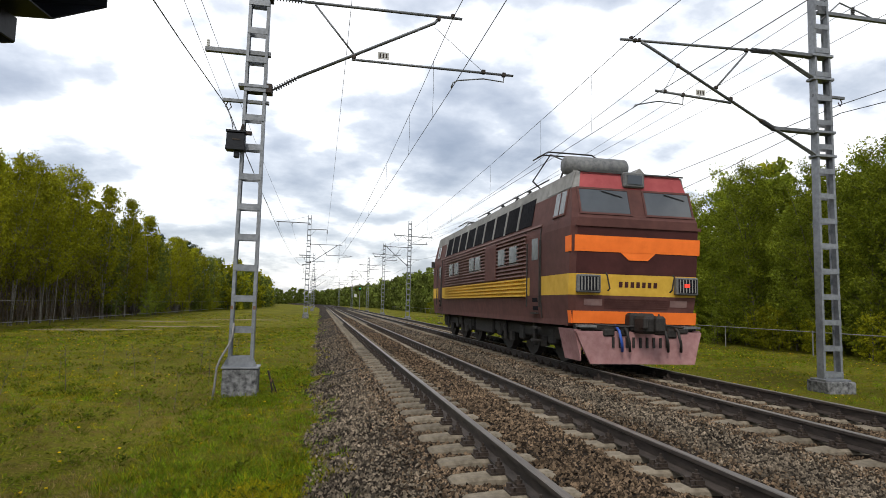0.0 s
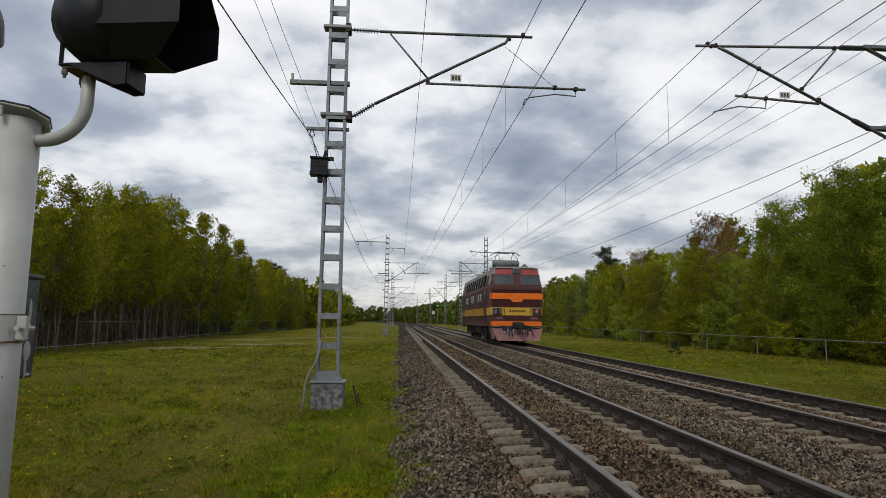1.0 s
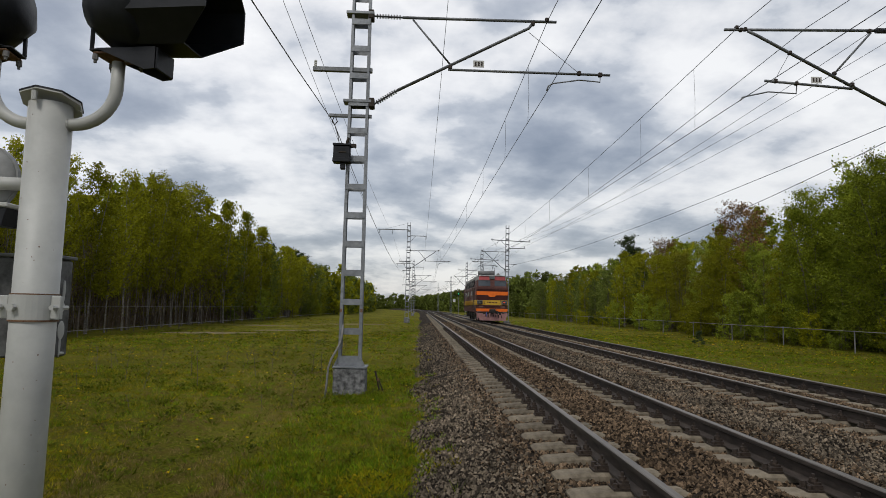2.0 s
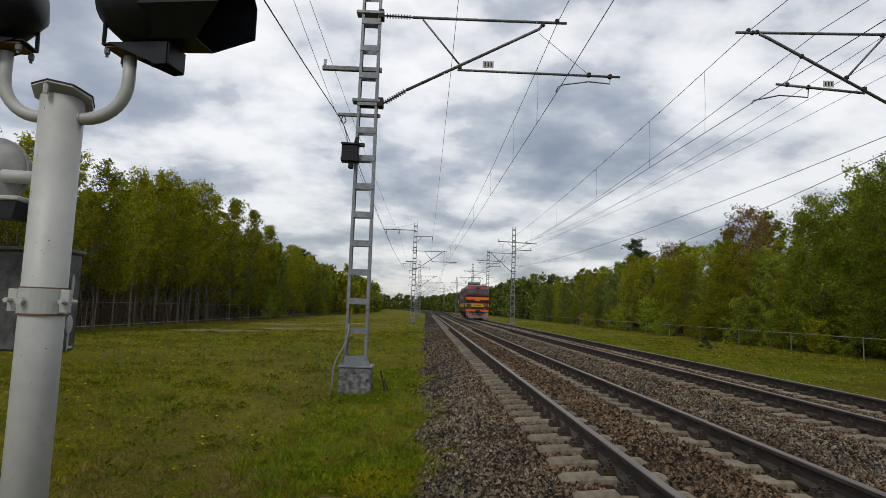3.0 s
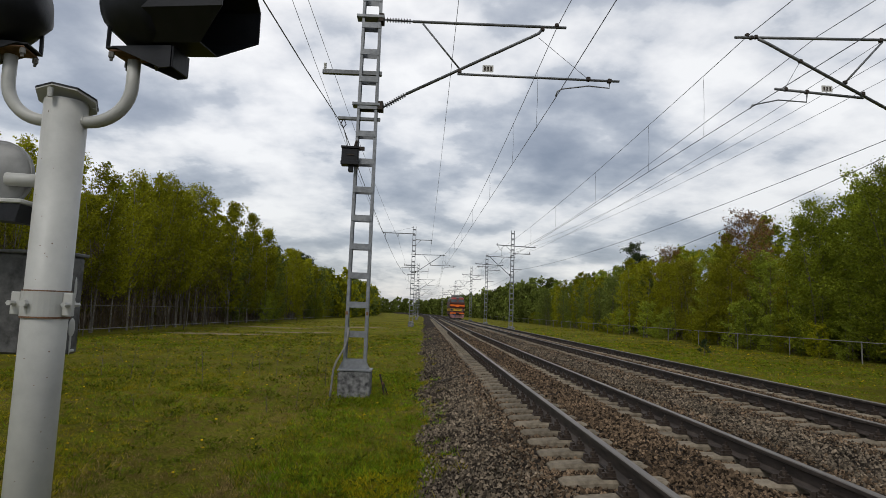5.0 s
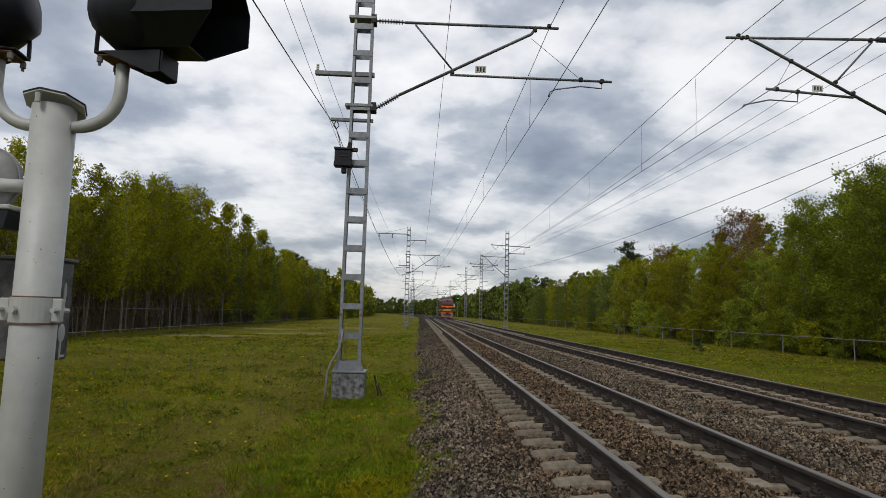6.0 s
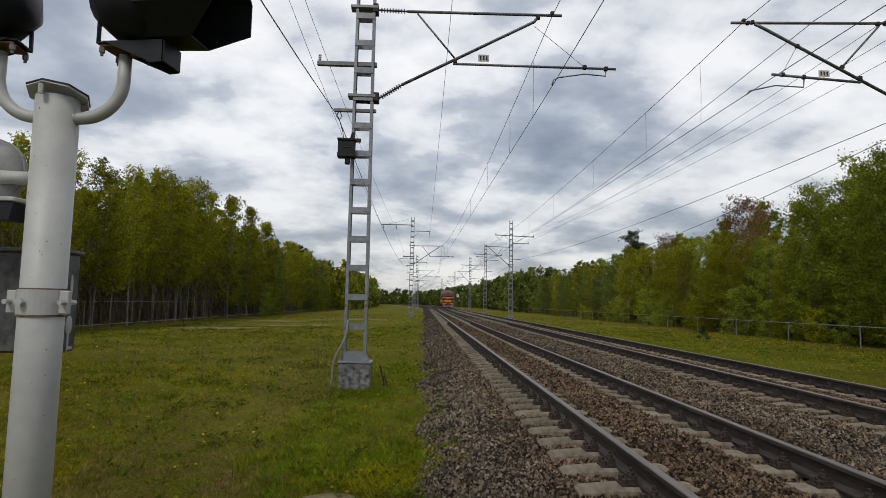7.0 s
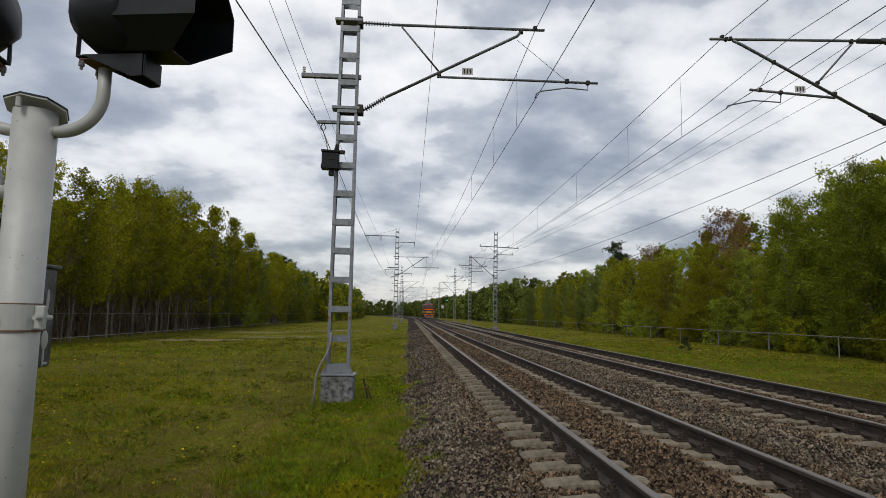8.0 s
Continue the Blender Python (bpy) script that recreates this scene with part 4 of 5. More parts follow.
        for y in (3.6, 4.7, 7.4, 8.2, 10.6, 11.6):
            win = part("side_window", side_patch(s, y, y + 0.62, 2.48, 2.92, 0.07, 0.05), M_SIDEGLASS, loco, "small square side window")
            part("window_frame", side_patch(s, y - 0.06, y + 0.68, 2.42, 2.46, 0.05, 0.05), M_ROOFG, win)
        part("blank_panel", side_patch(s, 5.55, 6.75, 2.06, 3.14, 0.068, 0.06), M_BROWN, loco, "plain maroon panel between the ribbed fields")
        part("drip_rail", side_patch(s, 1.9, 14.4, 3.24, 3.29, 0.03, 0.04), M_RIB, loco)
        for y in (2.12, 14.17):
            for zz in (1.22, 1.42):
                # Raised dark patch painted as the shaded hollow of a foothold.
                part("step_recess", side_patch(s, y, y + 0.36, zz, zz + 0.10, 0.018), M_RECESS, loco)
        for y in (0.62, LOCO_LEN - 1.5):
            win = part("cab_window", side_patch(s, y, y + 0.62, 3.38, 3.90, 0.012), M_SIDEGLASS, loco, "cab side window")
            part("window_frame", side_patch(s, y - 0.07, y, 3.35, 3.92, 0.018), M_BROWN, win)
            part("window_frame", side_patch(s, y + 0.30, y + 0.34, 3.38, 3.90, 0.018), M_DKMAR, win)
            part("window_sill", side_patch(s, y - 0.07, y + 0.66, 3.33, 3.37, 0.03), M_BROWN, win)
        for k in range(9):
            y = 2.7 + k * 1.2
            # Plain panel; darkness between the slats is put into the colour.
            pan = part("roof_louvre", side_patch(s, y, y + 1.02, 3.36, 4.05, 0.02), M_RECESS, loco, "sloping roof louvre, the shade of its deep slats in its colour")
            part("louvre_frame", side_patch(s, y + 1.05, y + 1.17, 3.34, 4.09, 0.035), M_ROOFG, pan)
        part("mirror", boxed((s * 1.66, LOCO_LEN - 0.9, 3.1), (0.16, 0.06, 0.26), 0.01), M_GEAR, loco)
        part("cab_quarter", side_patch(s, 0.42, 1.9, 3.94, 4.29, 0.012), M_ROOFG, loco)
    # roof gear
    part("roof_tank", tubed([(-1.22, 1.25, 4.62), (-1.17, 1.25, 4.62), (0.30, 1.25, 4.62), (0.35, 1.25, 4.62)], 0.22, 14, [0.17, 0.22, 0.22, 0.17]), M_GREYBOX, loco, "grey roof air reservoir", True)
    for x in (-0.7, 0.35):
        part("tank_saddle", boxed((x - 0.3, 1.25, 4.42), (0.1, 0.34, 0.16)), M_ROOFG, loco)
    part("roof_vent", prism(bmesh.new(), [(0.4, 4.36), (1.0, 4.36), (0.7, 4.66)], 1.2, 1.7), M_ROOFG, loco)
    pantograph(loco, 3.9, 4.54, 1.02)
    pantograph(loco, 13.2, 4.54, 0.28)
    part("roof_deck", boxed((0, 8.1, 4.42), (1.5, 11.6, 0.16), 0.03), M_ROOFG, loco)
    for y in (5.6, 6.8, 8.4, 10.2):
        part("roof_insulator", insulator(bmesh.new(), (-0.5, y, 4.45), (-0.5, y, 4.85), 0.08, 0.04, 5), M_INS, loco)
    part("roof_busbar", tubed([(-0.5, 4.0, 4.86), (-0.5, 11.8, 4.86)], 0.02, 6), M_WIRE, loco)
    for y in (4.9, 7.6):
        part("roof_post", tubed([(0.2, y, 4.45), (0.2, y, 5.05)], 0.03, 6), M_GEAR, loco)
    part("roof_box", boxed((0, 9.3, 4.56), (0.9, 1.3, 0.26), 0.04), M_ROOFG, loco)
    # running gear
    wheels = []
    first = None
    for c in (4.1, LOCO_LEN - 4.1):
        bog = part("bogie", boxed((0, c, 0.72), (2.3, 5.0, 0.26), 0.05), M_GEAR, loco, "black three-axle bogie")
        for s in (-1, 1):
            part("side_frame", boxed((s * 1.12, c, 0.72), (0.14, 5.4, 0.34), 0.04), M_GEAR, bog)
            for d in (-1.25, 1.25):
                part("spring", tubed([(s * 1.2, c + d - 0.5, 0.35), (s * 1.2, c + d - 0.5, 0.6)], 0.12, 8), M_GEAR, bog)
                part("damper", tubed([(s * 1.28, c + d, 0.35), (s * 1.28, c + d, 0.95)], 0.06, 7), M_GEAR, bog)
        for d in (-2.15, 0.0, 2.15):
            if first is None:
                w = first = part("wheelset", wheel_mesh(), M_GEAR, loco, "dark steel wheelset")
            else:
                w = share("wheelset", first, loco, Matrix.Identity(4))
            wheels.append((w, c + d))
            for s in (-1, 1):
                part("axle_box", boxed((s * 1.12, c + d, 0.62), (0.22, 0.42, 0.42), 0.05), M_GEAR, bog)
    part("equipment_box", boxed((0, LOCO_LEN / 2, 0.68), (2.4, 2.2, 0.5), 0.04), M_GEAR, loco)
    for s in (-1, 1):
        part("sand_pipe", tubed([(s * 0.9, 0.8, 0.9), (s * 0.85, 0.95, 0.4), (s * 0.8, 1.2, 0.15)], 0.025, 6), M_GEAR, loco)
    return loco, wheels


LOCO, WHEELS = build_loco()


# ---- crossing signal post ----
def signal_head(post, at, turn, name="signal_head"):
    """Head with round back and long visor; its visor points along local +x, tilted a little."""
    m = pose(*at, 0, 0, turn)

    def W(p):
        return m @ Vector(p)

    def B(c, s, bevel=0.0, tilt=0):
        return boxed((0, 0, 0), s, bevel, m @ Matrix.Translation(c) @ pose(0, 0, 0, 0, tilt, 0))
    bm = bmesh.new()
    tube(bm, [W((-0.14, 0, 0.36)), W((-0.10, 0, 0.35)), W((0.02, 0, 0.31)), W((0.16, 0, 0.29)), W((0.20, 0, 0.29))], 0.2, 22, True, [0.10, 0.18, 0.24, 0.25, 0.23])
    head = part(name, bm, M_BLACK, post, "black signal head with a long visor", True)
    bm = bmesh.new()
    rings = []
    for k in range(9):
        a = math.pi * 2 * (k + 0.5) / 8
        cz, cy = math.cos(a), math.sin(a)
        reach = 0.43 if cz < -0.8 else 0.61
        rings.append([bm.verts.new(W((x, r * cy, 0.29 + r * cz))) for x, r in ((0.10, 0.242), (reach, 0.250), (reach, 0.242), (0.10, 0.234))])
    for a, b in zip(rings, rings[1:]):
        for k in range(4):
            bm.faces.new((a[k], b[k], b[(k + 1) % 4], a[(k + 1) % 4]))
    bmesh.ops.recalc_face_normals(bm, faces=bm.faces)
    part("visor", bm, M_BLACK, head)
    part("mount_plate", B((0.06, 0, 0.045), (0.36, 0.17, 0.012), 0.003), M_BLACK, head)
    part("mount_flange", B((0.0, 0, 0.028), (0.20, 0.165, 0.012), 0.004), M_RUST, head, "rust-stained flange")
    pts = [(-0.08, 0.05), (0.265, 0.05), (0.265, -0.07), (0.21, -0.075)]
    for y in (-0.085, 0.085):
        bm = bmesh.new()
        a = [bm.verts.new(W((x, y - 0.005, z))) for x, z in pts]
        b = [bm.verts.new(W((x, y + 0.005, z))) for x, z in pts]
        bm.faces.new(a), bm.faces.new(list(reversed(b)))
        for k in range(4):
            bm.faces.new((a[k], b[k], b[(k + 1) % 4], a[(k + 1) % 4]))
        bmesh.ops.recalc_face_normals(bm, faces=bm.faces)
        part("side_gusset", bm, M_BLACK, head)
    part("end_plate", B((0.270, 0, -0.01), (0.012, 0.165, 0.12), 0.003), M_BLACK, head)
    part("prop", tubed([W((-0.115, -0.07, 0.05)), W((-0.10, -0.09, 0.22)), W((-0.085, -0.10, 0.36))], 0.011, 6), M_BLACK, head)
    for x, y in ((-0.09, -0.07), (-0.09, 0.07), (0.09, -0.07), (0.09, 0.07)):
        part("bolt", tubed([W((x, y, 0.022)), W((x, y, -0.008))], 0.015, 6), M_FENCE, head)
        part("stud", tubed([W((x, y, -0.008)), W((x, y, -0.026))], 0.008, 6), M_FENCE, head)
    return head


def build_signal():
    px, py, gz = -4.635, 3.30, ground_z(-4.6, 3.3)
    post = root("crossing_signal", pose(px, py, gz), "white tubular signal post with two black hooded heads", "railway signal")
    top = 2.305 - gz
    part("pole", tubed([(0, 0, -0.05), (0, 0, top)], 0.108, 28), M_WHITE, post, "white painted steel pole", True)
    cap = bmesh.new()
    tube(cap, [(0, 0, top + 0.004), (0, 0.004, top + 0.018)], 0.155, 8)
    plate = part("cap_plate", cap, M_WHITE, post, "bolted pale cap plate")
    part("cap_gasket", tubed([(0, 0.004, top + 0.0185), (0, 0.006, top + 0.027)], 0.159, 8), M_BLACK, plate)
    for a in (-95, 25, 145):
        x, y = 0.132 * math.cos(radians(a)), 0.135 * math.sin(radians(a))
        part("cap_bolt", tubed([(x, y, top + 0.036), (x, y, top - 0.014)], 0.014, 6), M_WHITE, plate)
    chips = bmesh.new()
    rg = np.random.default_rng(8)
    for _ in range(38):
        a, z, w, h = rg.uniform(-2.6, -0.3), rg.uniform(0.3, top - 0.05), rg.uniform(0.002, 0.006), rg.uniform(0.002, 0.008)
        box(chips, (0.1085 * math.cos(a), 0.1085 * math.sin(a), z), (w, 0.001, h), pose(0, 0, 0, 0, 0, math.degrees(a) + 90))
    part("paint_chips", chips, M_RUST, post, "small dark chips in the paint")
    for s, ax in ((1, 0.345), (-1, 0.33)):
        zt, zb = 2.56 - gz, 2.20 - gz
        pts = [(s * 0.07, 0, zb)] + [(s * (ax - 0.22 + 0.22 * math.sin(radians(a))), 0, zb + 0.22 - 0.22 * math.cos(radians(a))) for a in range(0, 91, 10)] + [(s * ax, 0, zt)]
        arm = part("bracket_arm", tubed(pts, 0.034, 12), M_WHITE, post, "curved white bracket pipe", True)
        part("weld", tubed([(s * 0.100, 0, zb), (s * 0.110, 0, zb)], 0.038, 12), M_WHITE, arm)
    signal_head(post, (0.345, 0, 2.56 - gz), -8)
    signal_head(post, (-0.33, 0, 2.56 - gz), 188)
    band = part("clamp_band", tubed([(0, 0, 1.135 - gz), (0, 0, 1.265 - gz)], 0.117, 28), M_WHITE, post, "bolted clamp band")
    for z in (1.13, 1.268):
        part("rust_line", tubed([(0, 0, z - gz - 0.004), (0, 0, z - gz + 0.004)], 0.1165, 28), M_RUST, band, "rust streak at the clamp edge")
    for s in (-1, 1):
        part("clamp_lug", boxed((s * 0.135, -0.03, 1.20 - gz), (0.05, 0.03, 0.12), 0.004), M_WHITE, band)
        part("clamp_bolt", tubed([(s * 0.140, -0.09, 1.20 - gz), (s * 0.140, 0.05, 1.20 - gz)], 0.014, 6), M_WHITE, band)
    part("clamp_bolt", tubed([(-0.035, -0.145, 1.20 - gz), (-0.035, -0.10, 1.20 - gz)], 0.02, 6), M_WHITE, band)
    cab = part("relay_box", boxed((-0.428, 0.31, 1.195 - gz), (0.76, 0.22, 0.57), 0.012), M_RELAY, post, "grey relay box with paint drips")
    part("box_lid", boxed((-0.428, 0.31, 1.49 - gz), (0.79, 0.25, 0.02), 0.004), M_GREYBOX, cab)
    part("box_bracket", boxed((-0.1, 0.16, 1.20 - gz), (0.06, 0.14, 0.08)), M_WHITE, cab)
    for y, z, ry, rz in ((0.325, 1.20, 0.036, 0.034), (0.34, 1.065, 0.036, 0.055), (0.34, 1.29, 0.014, 0.07), (0.335, 0.975, 0.010, 0.07), (0.36, 0.93, 0.028, 0.010)):
        blob = bmesh.new()
        bmesh.ops.create_uvsphere(blob, u_segments=10, v_segments=8, radius=1.0, matrix=pose(-0.048, y, z - gz) @ Matrix.Diagonal((0.006, ry, rz, 1)))
        part("paint_splash", blob, M_WHITE, cab, "white paint run", True)
    bell = bmesh.new()
    bmesh.ops.create_uvsphere(bell, u_segments=24, v_segments=14, radius=0.185, matrix=pose(-0.36, 0.04, 1.895 - gz) @ Matrix.Diagonal((1, 0.36, 1, 1)))
    b = part("bell", bell, M_BELL, post, "grey warning bell dome", True)
    part("bell_rim", tubed([(-0.36, 0.035, 1.895 - gz), (-0.36, 0.06, 1.895 - gz)], 0.192, 24), M_BELL, b)
    part("bell_base", boxed((-0.36, 0.02, 1.735 - gz), (0.46, 0.22, 0.025), 0.006), M_WHITE, b)
    # Black slab standing in for the dark panel and shadow gap below the bell.
    part("bell_shadow_gap", prism(bmesh.new(), [(-0.59, 1.72 - gz), (-0.14, 1.72 - gz), (-0.16, 1.625 - gz), (-0.59, 1.66 - gz)], -0.08, 0.12), M_BLACK, b)
    part("bell_arm", tubed([(-0.26, -0.03, 1.86 - gz), (-0.08, 0, 1.86 - gz)], 0.036, 10), M_WHITE, b, "", True)
    return post


build_signal()


def far_signal(x, y):
    s = root("line_signal", pose(x, y, -0.5), "distant black colour-light signal showing green", "railway signal")
    part("pole", tubed([(0, 0, 0), (0, 0, 6.0)], 0.07, 8), M_FENCE, s)
    h = part("head", boxed((0, -0.1, 5.6), (0.5, 0.2, 1.3), 0.08), M_BLACK, s)
    part("lamp", tubed([(0, -0.22, 5.65), (0, -0.26, 5.65)], 0.13, 10), M_GREENLAMP, h)
    part("plate", boxed((-1.2, -0.05, 3.8), (0.7, 0.04, 0.8)), M_LIGHTW, s)


far_signal(8.1, 168.0)


# ---- fences ----
def fence(x, ys, top, label, mids=(), rail=0.022, post_paint=M_FENCE):
    f = root("fence", pose(x, ys[0], 0), label, "fence")
    post0 = None
    for y in ys:
        g = ground_z(x, y)
        if post0 is None:
            post0 = part("post", tubed([(0, 0, 0), (0, 0, top + 0.8)], 0.03, 7), post_paint, f)
            post0.matrix_basis = pose(0, 0, g - 0.05)
        else:
            share("post", post0, f, pose(0, y - ys[0], g - 0.05))
    for z in (top, *mids):
        part("rail", tubed([(0, 0, z + 0.05), (0, ys[-1] - ys[0], z + 0.05)], rail if z == top else 0.022, 6), M_FENCE, f)


fence(19.6, [12 + 6.1 * k for k in range(32)], 0.42, "low grey pipe fence along the wood edge")
fence(-21.2, [20 + 14 * k for k in range(13)], 0.86, "thin weathered wire fence before the birch wood", (-0.47,), 0.010, M_BARK)


# ---- trees ----
def envelope(f, width, shape):
    """Half-width of a crown at the height f, 0 at its foot and 1 at its tip."""
    if shape == "column":
        return width * max(0.0, math.sin(math.pi * min(1.0, 0.14 + 0.82 * f))) ** 0.75
    if shape == "dome":
        return width * math.sqrt(max(0.06, 1 - (1.5 * f - 0.58) ** 2))
    return width * max(0.03, 1.02 - f) ** 0.85


def crown_points(rng, h, width, low, count, shape, per_bough=7):
    """Leaf clump centres strung along boughs that rise from the stem, and the boughs themselves."""
    rise = {"column": 1.5, "dome": 0.75, "cone": -0.12}[shape]
    n = max(8, count // per_bough)
    pts, boughs = [], []
    for k in range(n):
        f = (k + rng.uniform(0, 1)) / n
        f = f ** 0.9
        a = 2.4 * k + rng.uniform(-0.5, 0.5)
        out = envelope(f, width, shape) * rng.uniform(0.62, 1.18)
        tip_z = (low + (1 - low) * f) * h * rng.uniform(0.97, 1.02)
        if shape != "cone" and f > 0.75:
            tip_z += rng.uniform(0.0, 0.06) * h
        z0 = max(low * h * 0.85, tip_z - rise * out)
        start, end = np.array((0.0, 0.0, z0)), np.array((out * math.cos(a), out * math.sin(a), tip_z))
        mid = 0.5 * (start + end) + np.array((0, 0, -0.12 * out if shape == "column" else 0.10 * out))
        boughs.append((start, mid, end))
        for j in range(per_bough):
            g = 0.32 + 0.70 * (j + rng.uniform(0, 1)) / per_bough
            p = (1 - g) ** 2 * start + 2 * g * (1 - g) * mid + g * g * end
            pts.append(p + rng.normal(0, 0.10 * width ** 0.5, 3) * (1.15 - 0.5 * g))
    return np.array(pts), boughs


def leaves(rng, centres, per, spread_r, size):
    n = len(centres) * per
    loose = np.repeat(rng.uniform(0.55, 1.25, len(centres)), per)[:, None]
    c = np.repeat(centres, per, 0) + rng.normal(0, spread_r, (n, 3)) * loose * np.array([1, 1, 0.75])
    q = rng.normal(size=(n, 3, 3))
    q, _ = np.linalg.qr(q)
    s = size * rng.uniform(0.6, 1.3, n)
    shape = np.array([(-0.55, -0.36, 0), (0.62, -0.04, 0.06), (-0.30, 0.46, 0)])
    v = np.einsum("nij,kj->nki", q, shape) * s[:, None, None] + c[:, None]
    return v.reshape(-1, 3), np.arange(3 * n).reshape(-1, 3)


def tree_meshes(name, seed, h, width, low, clumps, per, size, shape, bark, leaf, stems=1):
    rng = np.random.default_rng(seed)
    bm = bmesh.new()
    pts, boughs = crown_points(rng, h, width, low, clumps, shape)
    for s in range(stems):
        lean = rng.uniform(-0.06, 0.06, 2) * (1 if stems == 1 else 2.2)
        off = rng.uniform(-0.3, 0.3, 2) * (stems > 1)
        line = [(off[0] + lean[0] * h * f * f + 0.05 * math.sin(5 * f + seed), off[1] + lean[1] * h * f * f, -0.15 + f * h * 0.96) for f in (0, 0.12, 0.3, 0.5, 0.7, 0.88, 1)]
        r0 = 0.0058 * h / (1 if stems == 1 else 1.3)
        tube(bm, line, 0.1, 6, True, [r0 * k for k in (1.25, 1.0, 0.85, 0.65, 0.45, 0.25, 0.08)])
    for start, mid, end in boughs:
        tube(bm, [start, mid, end], 0.03, 3, False, [0.26 * r0, 0.17 * r0, 0.05 * r0])
    trunk = bpy.data.meshes.new(name + "_trunk")
    bm.to_mesh(trunk)
    bm.free()
    trunk.materials.append(bark)
    v, f = leaves(rng, pts, per, 0.18 * width ** 0.5, size)
    crown = bpy.data.meshes.new(name + "_crown")
    crown.from_pydata(v.tolist(), [], f.tolist())
    crown.materials.append(leaf)
    return trunk, crown


KINDS = {
    "olive": [tree_meshes("young_birch", 10 + k, 11.5 + k, 1.75 + 0.15 * k, 0.30, 300, 22, 0.16, "column", M_BIRCH, M_LEAFY, 1 + k % 2) for k in range(3)],
    "olive_far": [tree_meshes("far_birch", 14 + k, 11.5 + k, 1.9, 0.14, 230, 16, 0.21, "column", M_BIRCH, M_LEAFY, 1) for k in range(2)],
    "yellow": [tree_meshes("round_birch", 17 + k, 10.5 + k, 2.2, 0.14, 330, 24, 0.155, "dome", M_BARK, M_LEAFY, 2) for k in range(2)],
    "green": [tree_meshes("young_aspen", 20 + k, 10.0 + k, 2.1 + 0.15 * k, 0.12, 330, 24, 0.155, "dome" if k else "column", M_BARK, M_LEAFG, 1 + k % 2) for k in range(3)],
    "green_far": [tree_meshes("far_aspen", 24 + k, 10.5 + k, 2.1, 0.05, 240, 18, 0.21, "dome" if k else "column", M_BARK, M_LEAFFAR, 1) for k in range(2)],
    "ochre": [tree_meshes("young_maple", 27 + k, 10.5 + k, 2.2, 0.14, 330, 22, 0.15, "dome", M_BARK, M_LEAFO, 2) for k in range(2)],
    "deep": [tree_meshes("bushy_alder", 30 + k, 11.0 + k, 2.6, 0.03, 520, 44, 0.115, "dome", M_BARK, M_LEAFD, 2) for k in range(2)],
    "brown": [tree_meshes("budding_oak", 40 + k, 12.5, 2.6, 0.25, 300, 14, 0.15, "dome", M_BARK, M_LEAFB, 1) for k in range(2)],
    "sparse": [tree_meshes("airy_birch", 45 + k, 12.0, 1.6, 0.25, 200, 11, 0.14, "column", M_BIRCH, M_LEAFY, 1) for k in range(2)],
    "back": [tree_meshes("tall_birch", 50 + k, 12.5, 1.9, 0.10, 150, 11, 0.35, "column", M_BARK, M_LEAFY, 1) for k in range(2)],
    "backg": [tree_meshes("tall_aspen", 55 + k, 12.5, 2.1, 0.15, 150, 11, 0.37, "column", M_BARK, M_LEAFG, 1) for k in range(2)],
    "pine": [tree_meshes("pine", 60, 14.5, 2.0, 0.55, 150, 22, 0.24, "dome", M_BARK, M_NEEDLE, 1), tree_meshes("spruce", 61, 14.0, 2.0, 0.10, 230, 18, 0.26, "cone", M_BARK, M_NEEDLE, 1)],
    "bush": [tree_meshes("willow_bush", 70 + k, 3.2 + k, 1.4, 0.05, 110, 20, 0.14, "dome", M_BARK, M_LEAFG if k else M_LEAFY, 3) for k in range(2)],
}
WORDS = {
    "olive_far": ("birch_tree", "birch with olive-yellow spring leaves far along the wood", "tree"),
    "yellow": ("birch_tree", "bushy birch with yellow-green spring leaves", "tree"),
    "green_far": ("aspen_tree", "fresh green aspen far along the wood", "tree"),
    "ochre": ("maple_tree", "young maple with ochre-tinted spring leaves", "tree"),
    "olive": ("birch_tree", "slender young birch with olive-yellow spring leaves", "tree"),
    "green": ("aspen_tree", "young aspen with fresh green leaves at the wood edge", "tree"),
    "deep": ("alder_tree", "dense bushy alder with deep green leaves", "tree"),
    "brown": ("oak_tree", "oak with brownish budding leaves", "tree"),
    "sparse": ("birch_tree", "tall airy birch with thin spring foliage", "tree"),
    "back": ("birch_tree", "tall birch standing inside the wood", "tree"),
    "backg": ("aspen_tree", "tall aspen standing inside the wood", "tree"),
    "pine": ("pine_tree", "dark green conifer rising above the wood", "tree"),
    "bush": ("willow_bush", "low willow bush at the foot of the wood", "bush"),
}


def plant(kind, x, y, size, rng):
    trunk, crown = KINDS[kind][rng.integers(len(KINDS[kind]))]
    name, label, cat = WORDS[kind]
    t = root(name, pose(x, y, ground_z(x, y), 0, 0, rng.uniform(0, 360)), label, cat, "trees of the wood")
    size *= 0.84
    t.scale = (size * rng.uniform(0.92, 1.08), size * rng.uniform(0.92, 1.08), size)
    for nm, me in (("trunk", trunk), ("crown", crown)):
        new(nm, me).parent = t


rng = np.random.default_rng(77)


def pick(options):
    names, weights = zip(*options)
    return names[rng.choice(len(names), p=np.array(weights) / sum(weights))]


